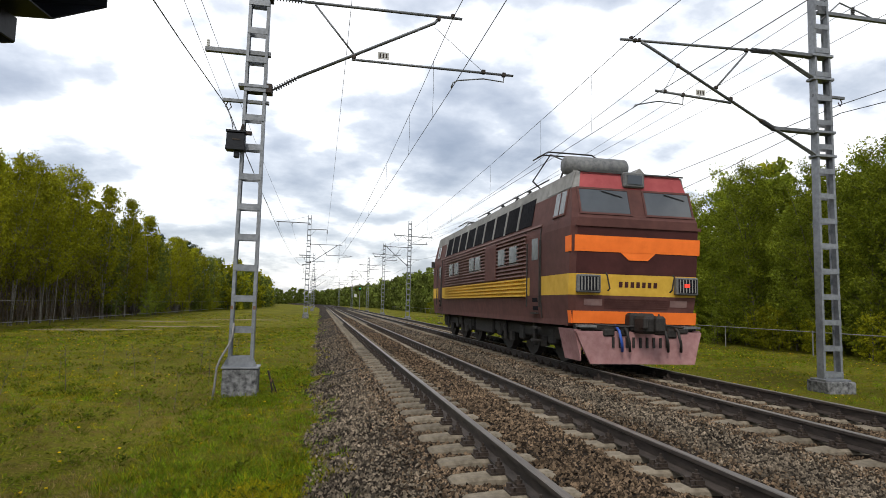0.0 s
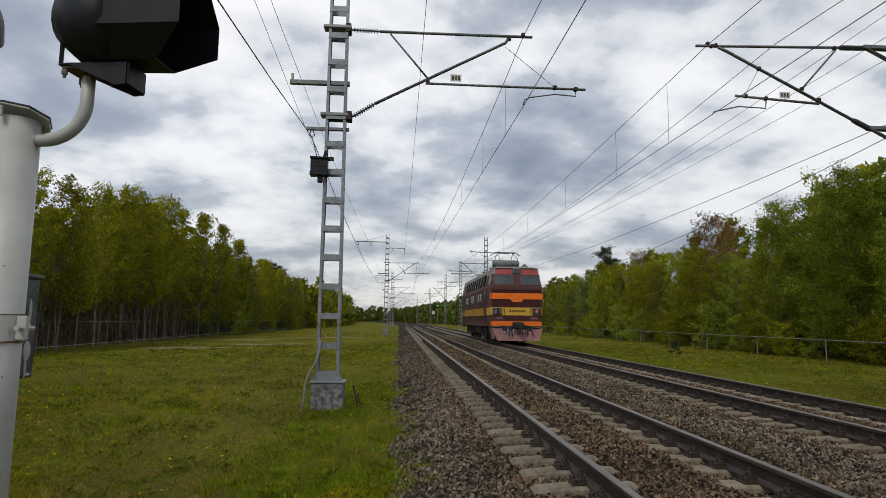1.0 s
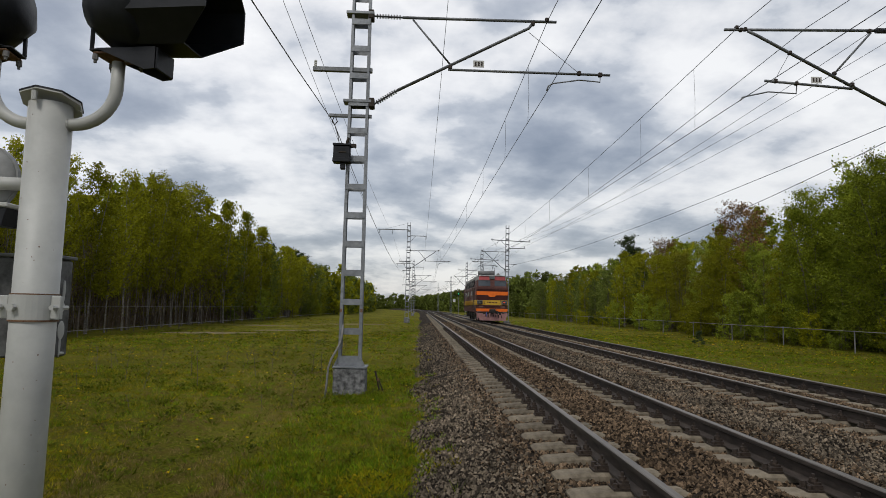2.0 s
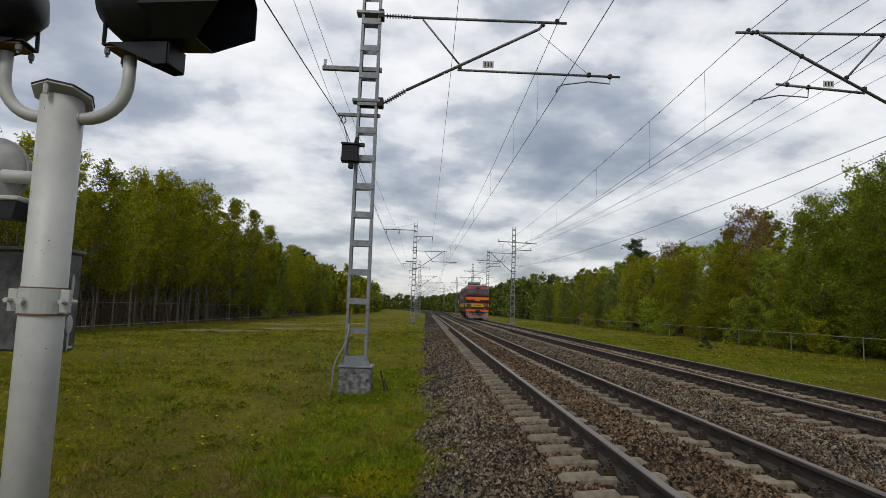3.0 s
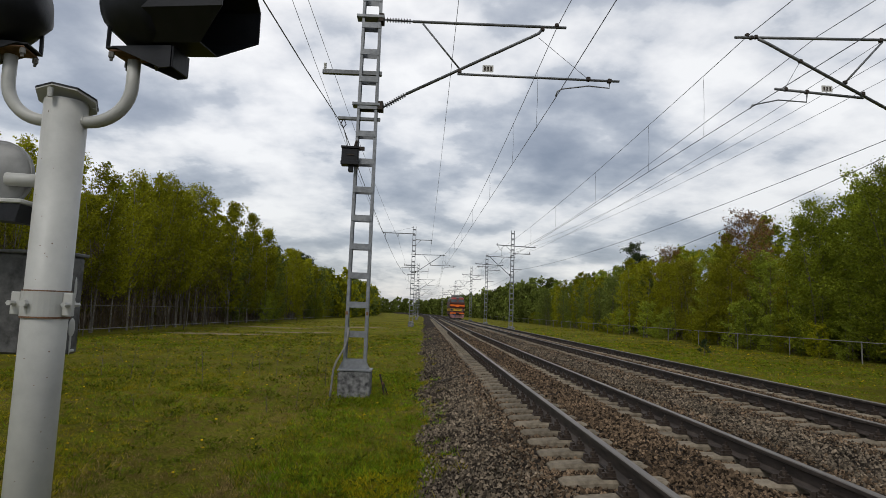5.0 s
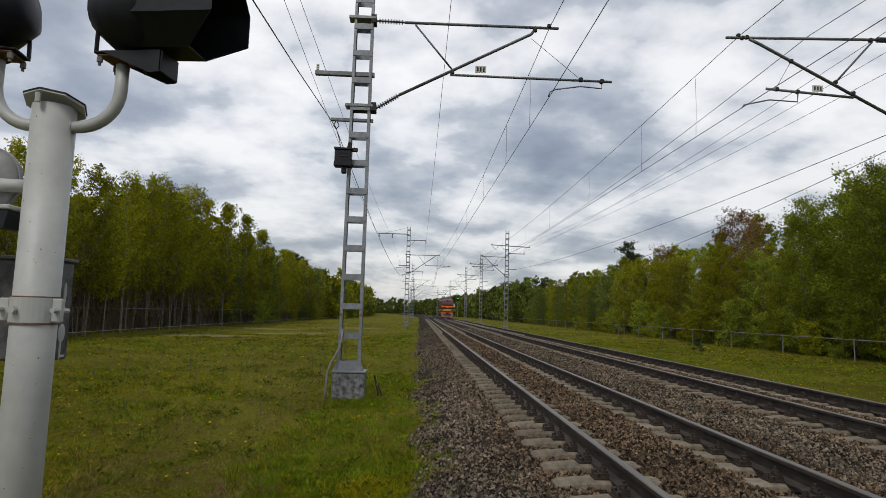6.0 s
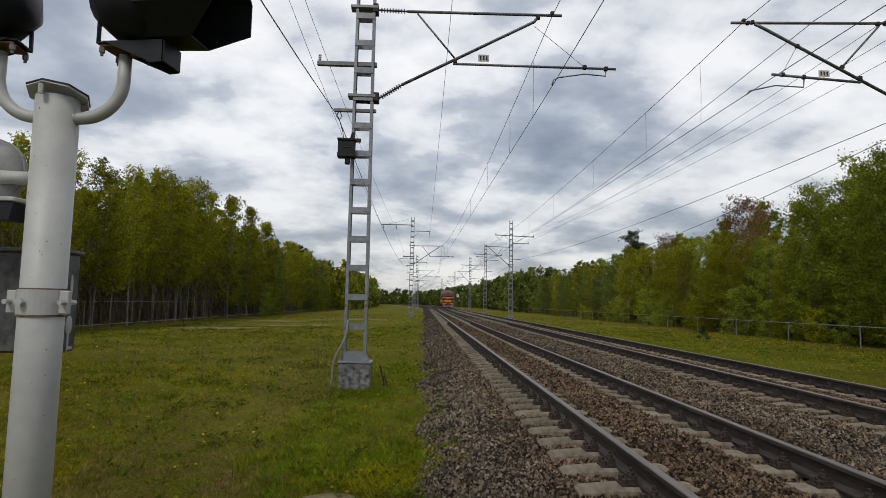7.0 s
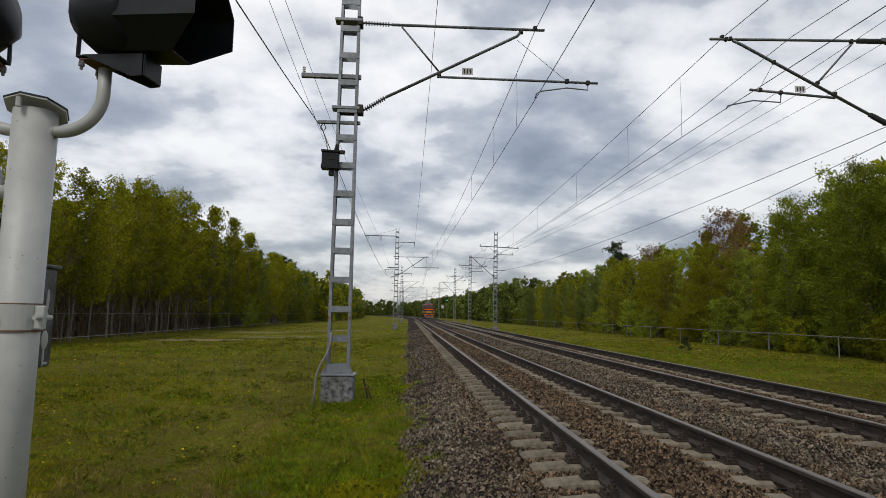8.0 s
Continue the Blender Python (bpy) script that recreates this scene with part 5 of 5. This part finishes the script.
for side in (-1, 1):
    edge = -22.6 if side < 0 else 21.4
    y = 14.0 if side < 0 else 12.0
    while y < 132:
        step = 1.65 + 0.009 * y
        if side < 0:
            kind = pick((("olive", 8), ("sparse", 1.2))) if y < 58 else pick((("olive_far", 6), ("green_far", 2)))
            grown = 0.90 + 0.22 * min(1.0, max(0.0, (y - 36) / 20)) - 0.08 * (y > 82) + 0.06 * math.exp(-((y - 63) / 11) ** 2)
            size = grown * rng.uniform(0.88, 1.05)
        else:
            near = 22 < y < 40
            kind = pick((("deep", 6), ("green", 2), ("yellow", 1.5))) if y < 40 else pick((("yellow", 4), ("ochre", 3), ("green", 3), ("sparse", 0.6))) if y < 64 else pick((("green_far", 5), ("olive_far", 2)))
            size = rng.uniform(0.9, 1.06) if near else rng.uniform(0.66, 0.88)
            if y < 22:
                size = rng.uniform(0.9, 1.1)
        plant(kind, edge + side * rng.uniform(0, 1.8), y + rng.uniform(-0.6, 0.6), size, rng)
        plant("back" if side < 0 or rng.random() < 0.5 else "backg", edge + side * rng.uniform(3.2, 5.5), y + rng.uniform(-0.9, 0.9), grown * rng.uniform(0.88, 1.04) if side < 0 else size * rng.uniform(0.95, 1.1), rng)
        if side > 0 and y < 46:
            for _ in range(2):
                plant("backg", edge + side * rng.uniform(2.5, 7.5), y + rng.uniform(-0.9, 0.9), size * rng.uniform(0.86, 0.98), rng)
        plant("back" if rng.random() < 0.6 else "backg", edge + side * rng.uniform(6.5, 10.0), y + rng.uniform(-0.9, 0.9), (grown if side < 0 else 1.0) * rng.uniform(0.92, 1.06), rng)
        if side > 0 or y > 60:
            if rng.random() < 0.6:
                plant("bush", edge - side * rng.uniform(0.2, 1.0), y + 1.0, rng.uniform(0.6, 1.1), rng)
        y += step
for x, y, s in ((38.5, 118.0, 1.38), (40.6, 121.0, 1.24), (37.0, 112.0, 1.1), (-27.0, 88.0, 0.98), (-28.0, 104.0, 1.0), (-26.0, 116.0, 1.0), (-27.0, 128.0, 1.0), (34.0, 140.0, 0.9)):
    plant("pine", x, y, s, rng)
for x, y, s in ((25.6, 52.0, 1.10), (26.6, 55.5, 1.12), (24.4, 48.0, 0.98), (27.6, 73.0, 1.02), (28.4, 77.0, 1.04)):
    plant("brown", x, y, s, rng)


def far_woods(name, spots, material, label, seed):
    rg = np.random.default_rng(seed)
    vs, fs, base = [], [], 0
    for x, y, h in spots:
        pts, _ = crown_points(rg, h, 2.6, 0.04, 63, "column")
        v, f = leaves(rg, pts, 8, 0.45, 0.50 + 0.0012 * y)
        vs.append(v + np.array([x, y, -0.8]))
        fs.append(f + base)
        base += len(v)
    sheet_object(name, np.concatenate(vs).tolist(), np.concatenate(fs).tolist(), material, "stuff", label, "woods")


def woods_spots(edge, side, seed):
    rg = np.random.default_rng(seed)
    return [(edge + bend(y) + side * (3.4 * row + rg.uniform(-1, 1)), y + rg.uniform(-2, 2), rg.uniform(8.0, 10.8)) for row in range(3) for y in np.arange(134, 420, 4.2 + row)]


ls, rs_ = woods_spots(-21.0, -1, 3), woods_spots(21.5, 1, 4)
far_woods("far_woods", ls[::2], M_LEAFY, "far olive-green woods along the line", 1)
far_woods("far_woods", ls[1::2], M_LEAFFAR, "far green woods along the line", 2)
far_woods("far_woods", rs_[::2], M_LEAFFAR, "far green woods along the line", 3)
far_woods("far_woods", rs_[1::2], M_LEAFFAR, "far deep green woods along the line", 4)
rg = np.random.default_rng(9)
far_woods("far_woods", [(rg.uniform(-95, 60), rg.uniform(425, 470), rg.uniform(8, 11.5)) for _ in range(130)], M_LEAFFAR, "distant woods closing the view", 5)


def thicket(name, edge, side, material, label, seed):
    """The dim inner wood, leafy down to the ground."""
    rg = np.random.default_rng(seed)
    spots = [(edge + side * rg.uniform(0, 3.5), y + rg.uniform(-1, 1), rg.uniform(5.0, 6.8)) for y in np.arange(6, 140, 1.5)]
    vs, fs, base = [], [], 0
    for x, y, h in spots:
        pts, _ = crown_points(rg, h, 2.2, 0.0, 49, "dome")
        v, f = leaves(rg, pts, 9, 0.5, 0.58)
        vs.append(v + np.array([x, y, -0.8]))
        fs.append(f + base)
        base += len(v)
    sheet_object(name, np.concatenate(vs).tolist(), np.concatenate(fs).tolist(), material, "stuff", label, "thicket")


# On the left the dimness is in the leaf colour.
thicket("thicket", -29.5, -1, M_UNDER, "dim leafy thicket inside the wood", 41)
thicket("thicket", 29.5, 1, M_LEAFD, "dim leafy thicket inside the wood", 42)


def stems_and_litter():
    """Bare stems crowding the foot of the wood."""
    rg = np.random.default_rng(12)
    for nm, edge, side, count, mt in (("bare_stems", -22.3, -1, 900, M_BARK), ("bare_stems", -22.3, -1, 160, M_BIRCH), ("bare_stems", 21.0, 1, 320, M_BARK)):
        bm = bmesh.new()
        for _ in range(count):
            y = 13 + 110 * rg.random() ** 1.3
            x = edge + side * rg.uniform(0, 7)
            h = rg.uniform(2.0, 6.5)
            r = rg.uniform(0.012, 0.04)
            lx, ly = rg.uniform(-0.5, 0.5, 2)
            tube(bm, [(x, y, -0.85), (x + lx * 0.4, y + ly * 0.4, -0.8 + h * 0.5), (x + lx, y + ly, -0.8 + h)], r, 4, False, [r, r * 0.75, r * 0.3])
        ob = part(nm, bm, mt)
        tagged(ob, "crowd of thin bare stems at the foot of the wood", "undergrowth", kind="stuff")


stems_and_litter()


def twig_haze():
    """Leafless brown twigs filling the lower half of the birch wood."""
    rg = np.random.default_rng(14)
    n = 26000
    y = 13 + 60 * rg.random(n) ** 1.2
    x = -22.4 - 5.0 * rg.random(n)
    z = -0.7 + 5.4 * rg.random(n) ** 1.25
    base = np.stack([x, y, z], 1)
    way = np.stack([rg.normal(0, 0.35, n), rg.normal(0, 0.35, n), rg.uniform(0.2, 0.9, n)], 1) * rg.uniform(0.7, 1.5, n)[:, None]
    a = rg.uniform(0, 2 * np.pi, n)
    side = np.stack([np.cos(a), np.sin(a), 0 * a], 1) * rg.uniform(0.010, 0.022, n)[:, None]
    v = np.stack([base - side, base + side, base + way], 1).reshape(-1, 3)
    sheet_object("brown_twigs", v.tolist(), np.arange(3 * n).reshape(-1, 3).tolist(), M_TWIG, "stuff", "haze of leafless brown twigs among the birch stems", "undergrowth")


twig_haze()


# ---- grass and flowers ----
def dryness(x, y):
    """0 where the sward is fresh, 1 where it is dead and brown."""
    d = 1.7 * hollow(x, y) + 0.75 * noise.noise(Vector((x * 0.35, y * 0.30, 5.0))) + 0.45 * noise.noise(Vector((x * 1.3, y * 1.3, 9.0)))
    return min(1.0, max(0.0, d))


def lushness(x, y):
    """1 where the grass is rank and bright green: along the bank, round the footing and in strips of the field."""
    g = 0.9 * noise.noise(Vector((x * 0.22, y * 0.16, 15.0))) + 0.4 * noise.noise(Vector((x * 1.1, y * 0.9, 11.0)))
    for cx, cy, rx, ry in ((-3.6, 11.0, 0.9, 9.0), (-14.0, 30.0, 7.0, 3.2), (-3.6, 50.0, 1.6, 35.0), (11.0, 30.0, 5.0, 60.0)):
        g += 1.1 * math.exp(-((x - cx) / rx) ** 2 - ((y - cy) / ry) ** 2)
    return min(1.0, max(0.0, g))


BARE = ((-3.45, 5.95, 0.34, 0.22), (-16.8, 42.0, 4.8, 1.5), (-12.0, 47.0, 4.0, 1.3), (-17.0, 58.0, 4.0, 1.4), (-10.0, 64.0, 4.5, 1.6))


def bare(x, y):
    """How bare the earth is, 1 in the middle of a worn patch."""
    return max(max(0.0, 1.35 - 1.2 * ((x - cx) / rx) ** 2 - 1.2 * ((y - cy) / ry) ** 2) for cx, cy, rx, ry in BARE)


def tufts(name, material, label, seed, patches, height, width, per, want):
    """Blades in tufts that lean outwards; want(x, y) is the chance that a tuft stands there."""
    rg = np.random.default_rng(seed)
    vs = []
    for x0, x1, y0, y1, density in patches:
        n = int((x1 - x0) * (y1 - y0) * density / per)
        x, y = rg.uniform(x0, x1, n), rg.uniform(y0, y1, n)
        edge = np.array([-2.74 + 0.34 * noise.noise(Vector((0.5, b * 0.8, 7.0))) + 0.42 * noise.noise(Vector((a * 2, b * 2, 2.0))) for a, b in zip(x, y)]) + rg.exponential(0.20, n)
        keep = rg.random(n) < np.array([want(a, b) * (1 - min(1.0, bare(a, b))) for a, b in zip(x, y)])
        keep &= (x > 0) | (x < edge)
        keep &= (x > -3.6 - 0.74 * np.maximum(y, 1.0)) | (rg.random(n) < 0.15)
        x, y = x[keep], y[keep]
        n = len(x)
        if not n:
            continue
        z = np.array([max(ground_z(a, b), ballast_z(a, b) if -2.95 < a < 7.3 else -9) for a, b in zip(x, y)]) - 0.012
        tall = height * (0.40 + 1.35 * rg.random(n) ** 2.2)
        wide = 0.035 + 0.5 * tall
        x, y, z, tall, wide = (np.repeat(q, per) for q in (x, y, z, tall, wide))
        m = len(x)
        a, r = rg.uniform(0, 2 * np.pi, m), rg.uniform(0, 1, m) ** 0.6
        h = tall * rg.uniform(0.5, 1.2, m) * (1.1 - 0.45 * r)
        far = 1 + np.clip(y - 6, 0, 60) / 20
        w = width * rg.uniform(0.7, 1.3, m) * far
        base = np.stack([x + 0.6 * wide * far ** 0.5 * r * np.cos(a), y + 0.6 * wide * far ** 0.5 * r * np.sin(a), z], 1)
        lean = (0.35 + 0.8 * r) * h
        b = a + rg.normal(0, 0.5, m)
        tip = base + np.stack([lean * np.cos(b), lean * np.sin(b), h], 1)
        t = rg.uniform(0, 2 * np.pi, m)
        side = np.stack([np.cos(t), np.sin(t), 0 * t], 1) * w[:, None] / 2
        vs.append(np.stack([base - side, base + side, tip], 1).reshape(-1, 3))
    v = np.concatenate(vs)
    sheet_object(name, v.tolist(), np.arange(len(v)).reshape(-1, 3).tolist(), material, "stuff", label, "grass")


FIELD = ((-4.9, -3.2, 11.9, 13.1, 2600), (-9.5, -2.1, -5.0, 2.0, 200), (-9.5, -2.1, 2.0, 8.0, 3600), (-14.0, -2.1, 8.0, 18.0, 1050), (-21.0, -2.1, 18.0, 45.0, 190), (-21.0, -2.3, 45.0, 95.0, 36), (6.8, 20.0, 8.0, 45.0, 190), (6.8, 20.0, 45.0, 95.0, 40))
tufts("grass", M_GRASS, "short olive-green spring grass of the meadow", 2, FIELD, 0.080, 0.0085, 9, lambda x, y: 0.60 * (1 - 0.85 * dryness(x, y)))
tufts("fresh_grass", M_FRESH, "bright fresh tufts in the meadow grass", 4, FIELD, 0.095, 0.0080, 11, lambda x, y: (0.08 + 0.75 * lushness(x, y)) * (1 - 0.8 * dryness(x, y)))
tufts("dark_grass", M_DEEPGRASS, "dark green coarse clumps in the meadow", 6, FIELD, 0.150, 0.0095, 16, lambda x, y: 0.34 * max(0.0, noise.noise(Vector((x * 1.1, y * 0.9, 21.0))) + 0.10) * (x < 0 or 0.5))
tufts("dry_grass", M_DRY, "straw-coloured dead grass among the green", 3, FIELD, 0.060, 0.0070, 9, lambda x, y: 0.16 + 0.80 * dryness(x, y))


def weeds():
    """Low broad-leaved plants with dark leaves, dotted over the field and its rim."""
    rg = np.random.default_rng(23)
    spots = []
    for x0, x1, y0, y1, n in ((-9, -2.5, 3.0, 9.0, 420), (-13, -2.6, 9, 20, 700), (-20, -3, 20, 45, 500), (7.2, 19.5, 9, 50, 400)):
        for _ in range(n):
            x, y = rg.uniform(x0, x1), rg.uniform(y0, y1)
            if noise.noise(Vector((x * 0.6, y * 0.5, 31.0))) > -0.05:
                spots.append((x, y))
    vs = []
    for x, y in spots:
        z = ground_z(x, y)
        for _ in range(rg.integers(5, 16)):
            a, r = rg.uniform(0, 2 * np.pi), 0.12 * rg.random() ** 0.5 * (1 + y / 40)
            u = np.array((math.cos(a), math.sin(a), 0.0))
            v = np.array((-u[1], u[0], 0.0))
            big, up = rg.uniform(0.025, 0.06) * (1 + y / 30), rg.uniform(0.2, 1.3)
            o = np.array((x, y, z + 0.02 + 0.05 * rg.random())) + r * u
            vs += [o, o + big * (0.5 * u + 0.34 * v) + (0, 0, 0.6 * up * big), o + big * u + (0, 0, 0.65 * up * big), o + big * (0.5 * u - 0.34 * v) + (0, 0, 0.6 * up * big)]
    sheet_object("weeds", [tuple(p) for p in vs], np.arange(len(vs)).reshape(-1, 4).tolist(), M_DEEPGRASS, "stuff", "low broad-leaved weeds dotted over the meadow", "weeds")


weeds()


tufts("yellow_moss", M_MOSS, "yellow-green mossy cushion at the rim of the stones", 8, ((-3.6, -2.4, 5.6, 7.4, 9000),), 0.075, 0.0100, 14,
      lambda x, y: 1.6 * math.exp(-((x + 3.05) / 0.28) ** 2 - ((y - 6.55) / 0.35) ** 2))


def dandelions():
    rg = np.random.default_rng(21)
    bm = bmesh.new()
    for x0, x1, y0, y1, n in ((-12, -3.2, 3.5, 14, 50), (-20, -4, 14, 40, 300), (7.6, 19, 10, 60, 550)):
        for _ in range(n):
            x, y = rg.uniform(x0, x1), rg.uniform(y0, y1)
            z = ground_z(x, y) + rg.uniform(0.06, 0.14)
            r = rg.uniform(0.012, 0.019) * (1 + y / 60)
            tube(bm, [(x, y, z), (x, y, z + 0.012)], r, 6)
    tagged(part("dandelions", bm, M_FLOWER), "yellow dandelions scattered over the meadow", "flowers", kind="stuff")


dandelions()


def stalks():
    """Dry weeds of last year: a stem with a few thin side shoots."""
    rg = np.random.default_rng(31)
    spots = [(-6.9, 16.5), (-6.6, 17.0), (-5.6, 17.6), (-9.6, 15.0), (-7.6, 14.2), (-10.8, 16.0), (-5.0, 15.4), (-8.6, 19.5)]
    spots += [(rg.uniform(-14, -4.6), rg.uniform(10, 36)) for _ in range(60)]
    bm = bmesh.new()
    for k, (x, y) in enumerate(spots):
        g = ground_z(x, y)
        h = rg.uniform(0.65, 0.95) if k < 8 else rg.uniform(0.25, 0.7)
        r = 0.0065 if k < 8 else 0.005
        lx, ly = rg.uniform(-0.12, 0.12, 2)
        tube(bm, [(x, y, g - 0.02), (x + lx * 0.4, y + ly * 0.4, g + h * 0.55), (x + lx, y + ly, g + h)], r, 4, False, [r, r * 0.8, r * 0.4])
        for _ in range(rg.integers(3, 8)):
            f = rg.uniform(0.25, 0.95)
            b = (x + lx * f, y + ly * f, g + h * f)
            a, d = rg.uniform(0, 2 * np.pi), rg.uniform(0.08, 0.24) * h
            tube(bm, [b, (b[0] + d * math.cos(a), b[1] + d * math.sin(a), b[2] + d * rg.uniform(0.5, 1.1))], r * 0.6, 3, False, [r * 0.6, r * 0.3])
    tagged(part("dry_stalks", bm, M_BARK), "thin dry weed stalks standing in the meadow", "weeds", kind="stuff")


stalks()


def bare_patch(x, y, rx, ry, seed):
    """A worn patch of earth lying just over the meadow, with a ragged rim."""
    rim = [(0.0, 0.0)]
    for ring in (0.5, 1.0):
        for k in range(36):
            a = 2 * math.pi * k / 36
            q = ring * (1 + 0.35 * noise.noise(Vector((2.2 * math.cos(a), 2.2 * math.sin(a), seed))) + 0.12 * noise.noise(Vector((7 * math.cos(a), 7 * math.sin(a), seed))))
            rim.append((rx * q * math.cos(a), ry * q * math.sin(a)))
    v = [(x + a, y + b, ground_z(x + a, y + b) + (0.02 if k < 37 else -0.02)) for k, (a, b) in enumerate(rim)]
    f = [(0, 1 + k, 1 + (k + 1) % 36) for k in range(36)] + [(1 + k, 37 + k, 37 + (k + 1) % 36, 1 + (k + 1) % 36) for k in range(36)]
    sheet_object("bare_earth", v, f, M_DIRT, "structure", "worn bare earth patch in the meadow", "ground", True)


for k, (x, y, rx, ry) in enumerate(BARE):
    bare_patch(x, y, rx, ry, k * 3.7)


def oddments():
    peg = root("marker_peg", pose(-3.42, 13.6, ground_z(-3.4, 13.6)), "broken dark marker peg with a rusty tip in the grass", "marker")
    part("stake", tubed([(0, 0, -0.05), (-0.05, 0, 0.22), (-0.12, 0.02, 0.46)], 0.022, 6), M_IRON, peg)
    part("tip", boxed((-0.05, 0, 0.26), (0.05, 0.04, 0.07), 0.012), M_RUST, peg)
    part("brace", tubed([(0.10, 0, -0.05), (-0.03, 0, 0.26)], 0.014, 6), M_IRON, peg)
    tree = root("pine_seedling", pose(13.0, 33.5, ground_z(13.0, 33.5)), "small dark pine seedling standing in the verge grass", "young tree")
    rg = np.random.default_rng(17)
    part("trunk", tubed([(0, 0, -0.03), (0.01, 0, 0.4), (0, 0.01, 0.85)], 0.014, 5, [0.016, 0.011, 0.004]), M_BARK, tree)
    knots, _ = crown_points(rg, 0.9, 0.34, 0.12, 56, "cone")
    v, f = leaves(rg, knots, 10, 0.045, 0.075)
    needles = bpy.data.meshes.new("crown")
    needles.from_pydata(v.tolist(), [], f.tolist())
    needles.materials.append(M_NEEDLE)
    new("crown", needles).parent = tree
    pts = [(-2.75 + 0.2 * k, 14.7 + 0.05 * math.sin(k), ballast_z(-2.75 + 0.2 * k, 14.7) + 0.03) for k in range(9)]
    tagged(part("ground_cable", tubed(pts, 0.012, 6), M_BLACK, None, "", True), "thin black cable lying across the ballast", "cable")


oddments()


# ---- what moves ----
def motions():
    speed, start = 22.13, 12.05
    rows = []
    for k in range(17):
        y = start + speed * k * 0.5
        c = y + LOCO_LEN / 2
        turn = math.degrees(math.atan2(bend(c - 5) - bend(c + 5), 10.0))
        rows.append((k * 0.5, pose(4.13 + bend(y), y, 0, 0, 0, turn)))
    walk(LOCO, rows)
    for wheel, at in WHEELS:
        walk(wheel, [(k / FPS, pose(0, at, 0.625, -math.degrees(speed * k / FPS / 0.625) % 360, 0, 0)) for k in range(8 * FPS + 1)])


motions()
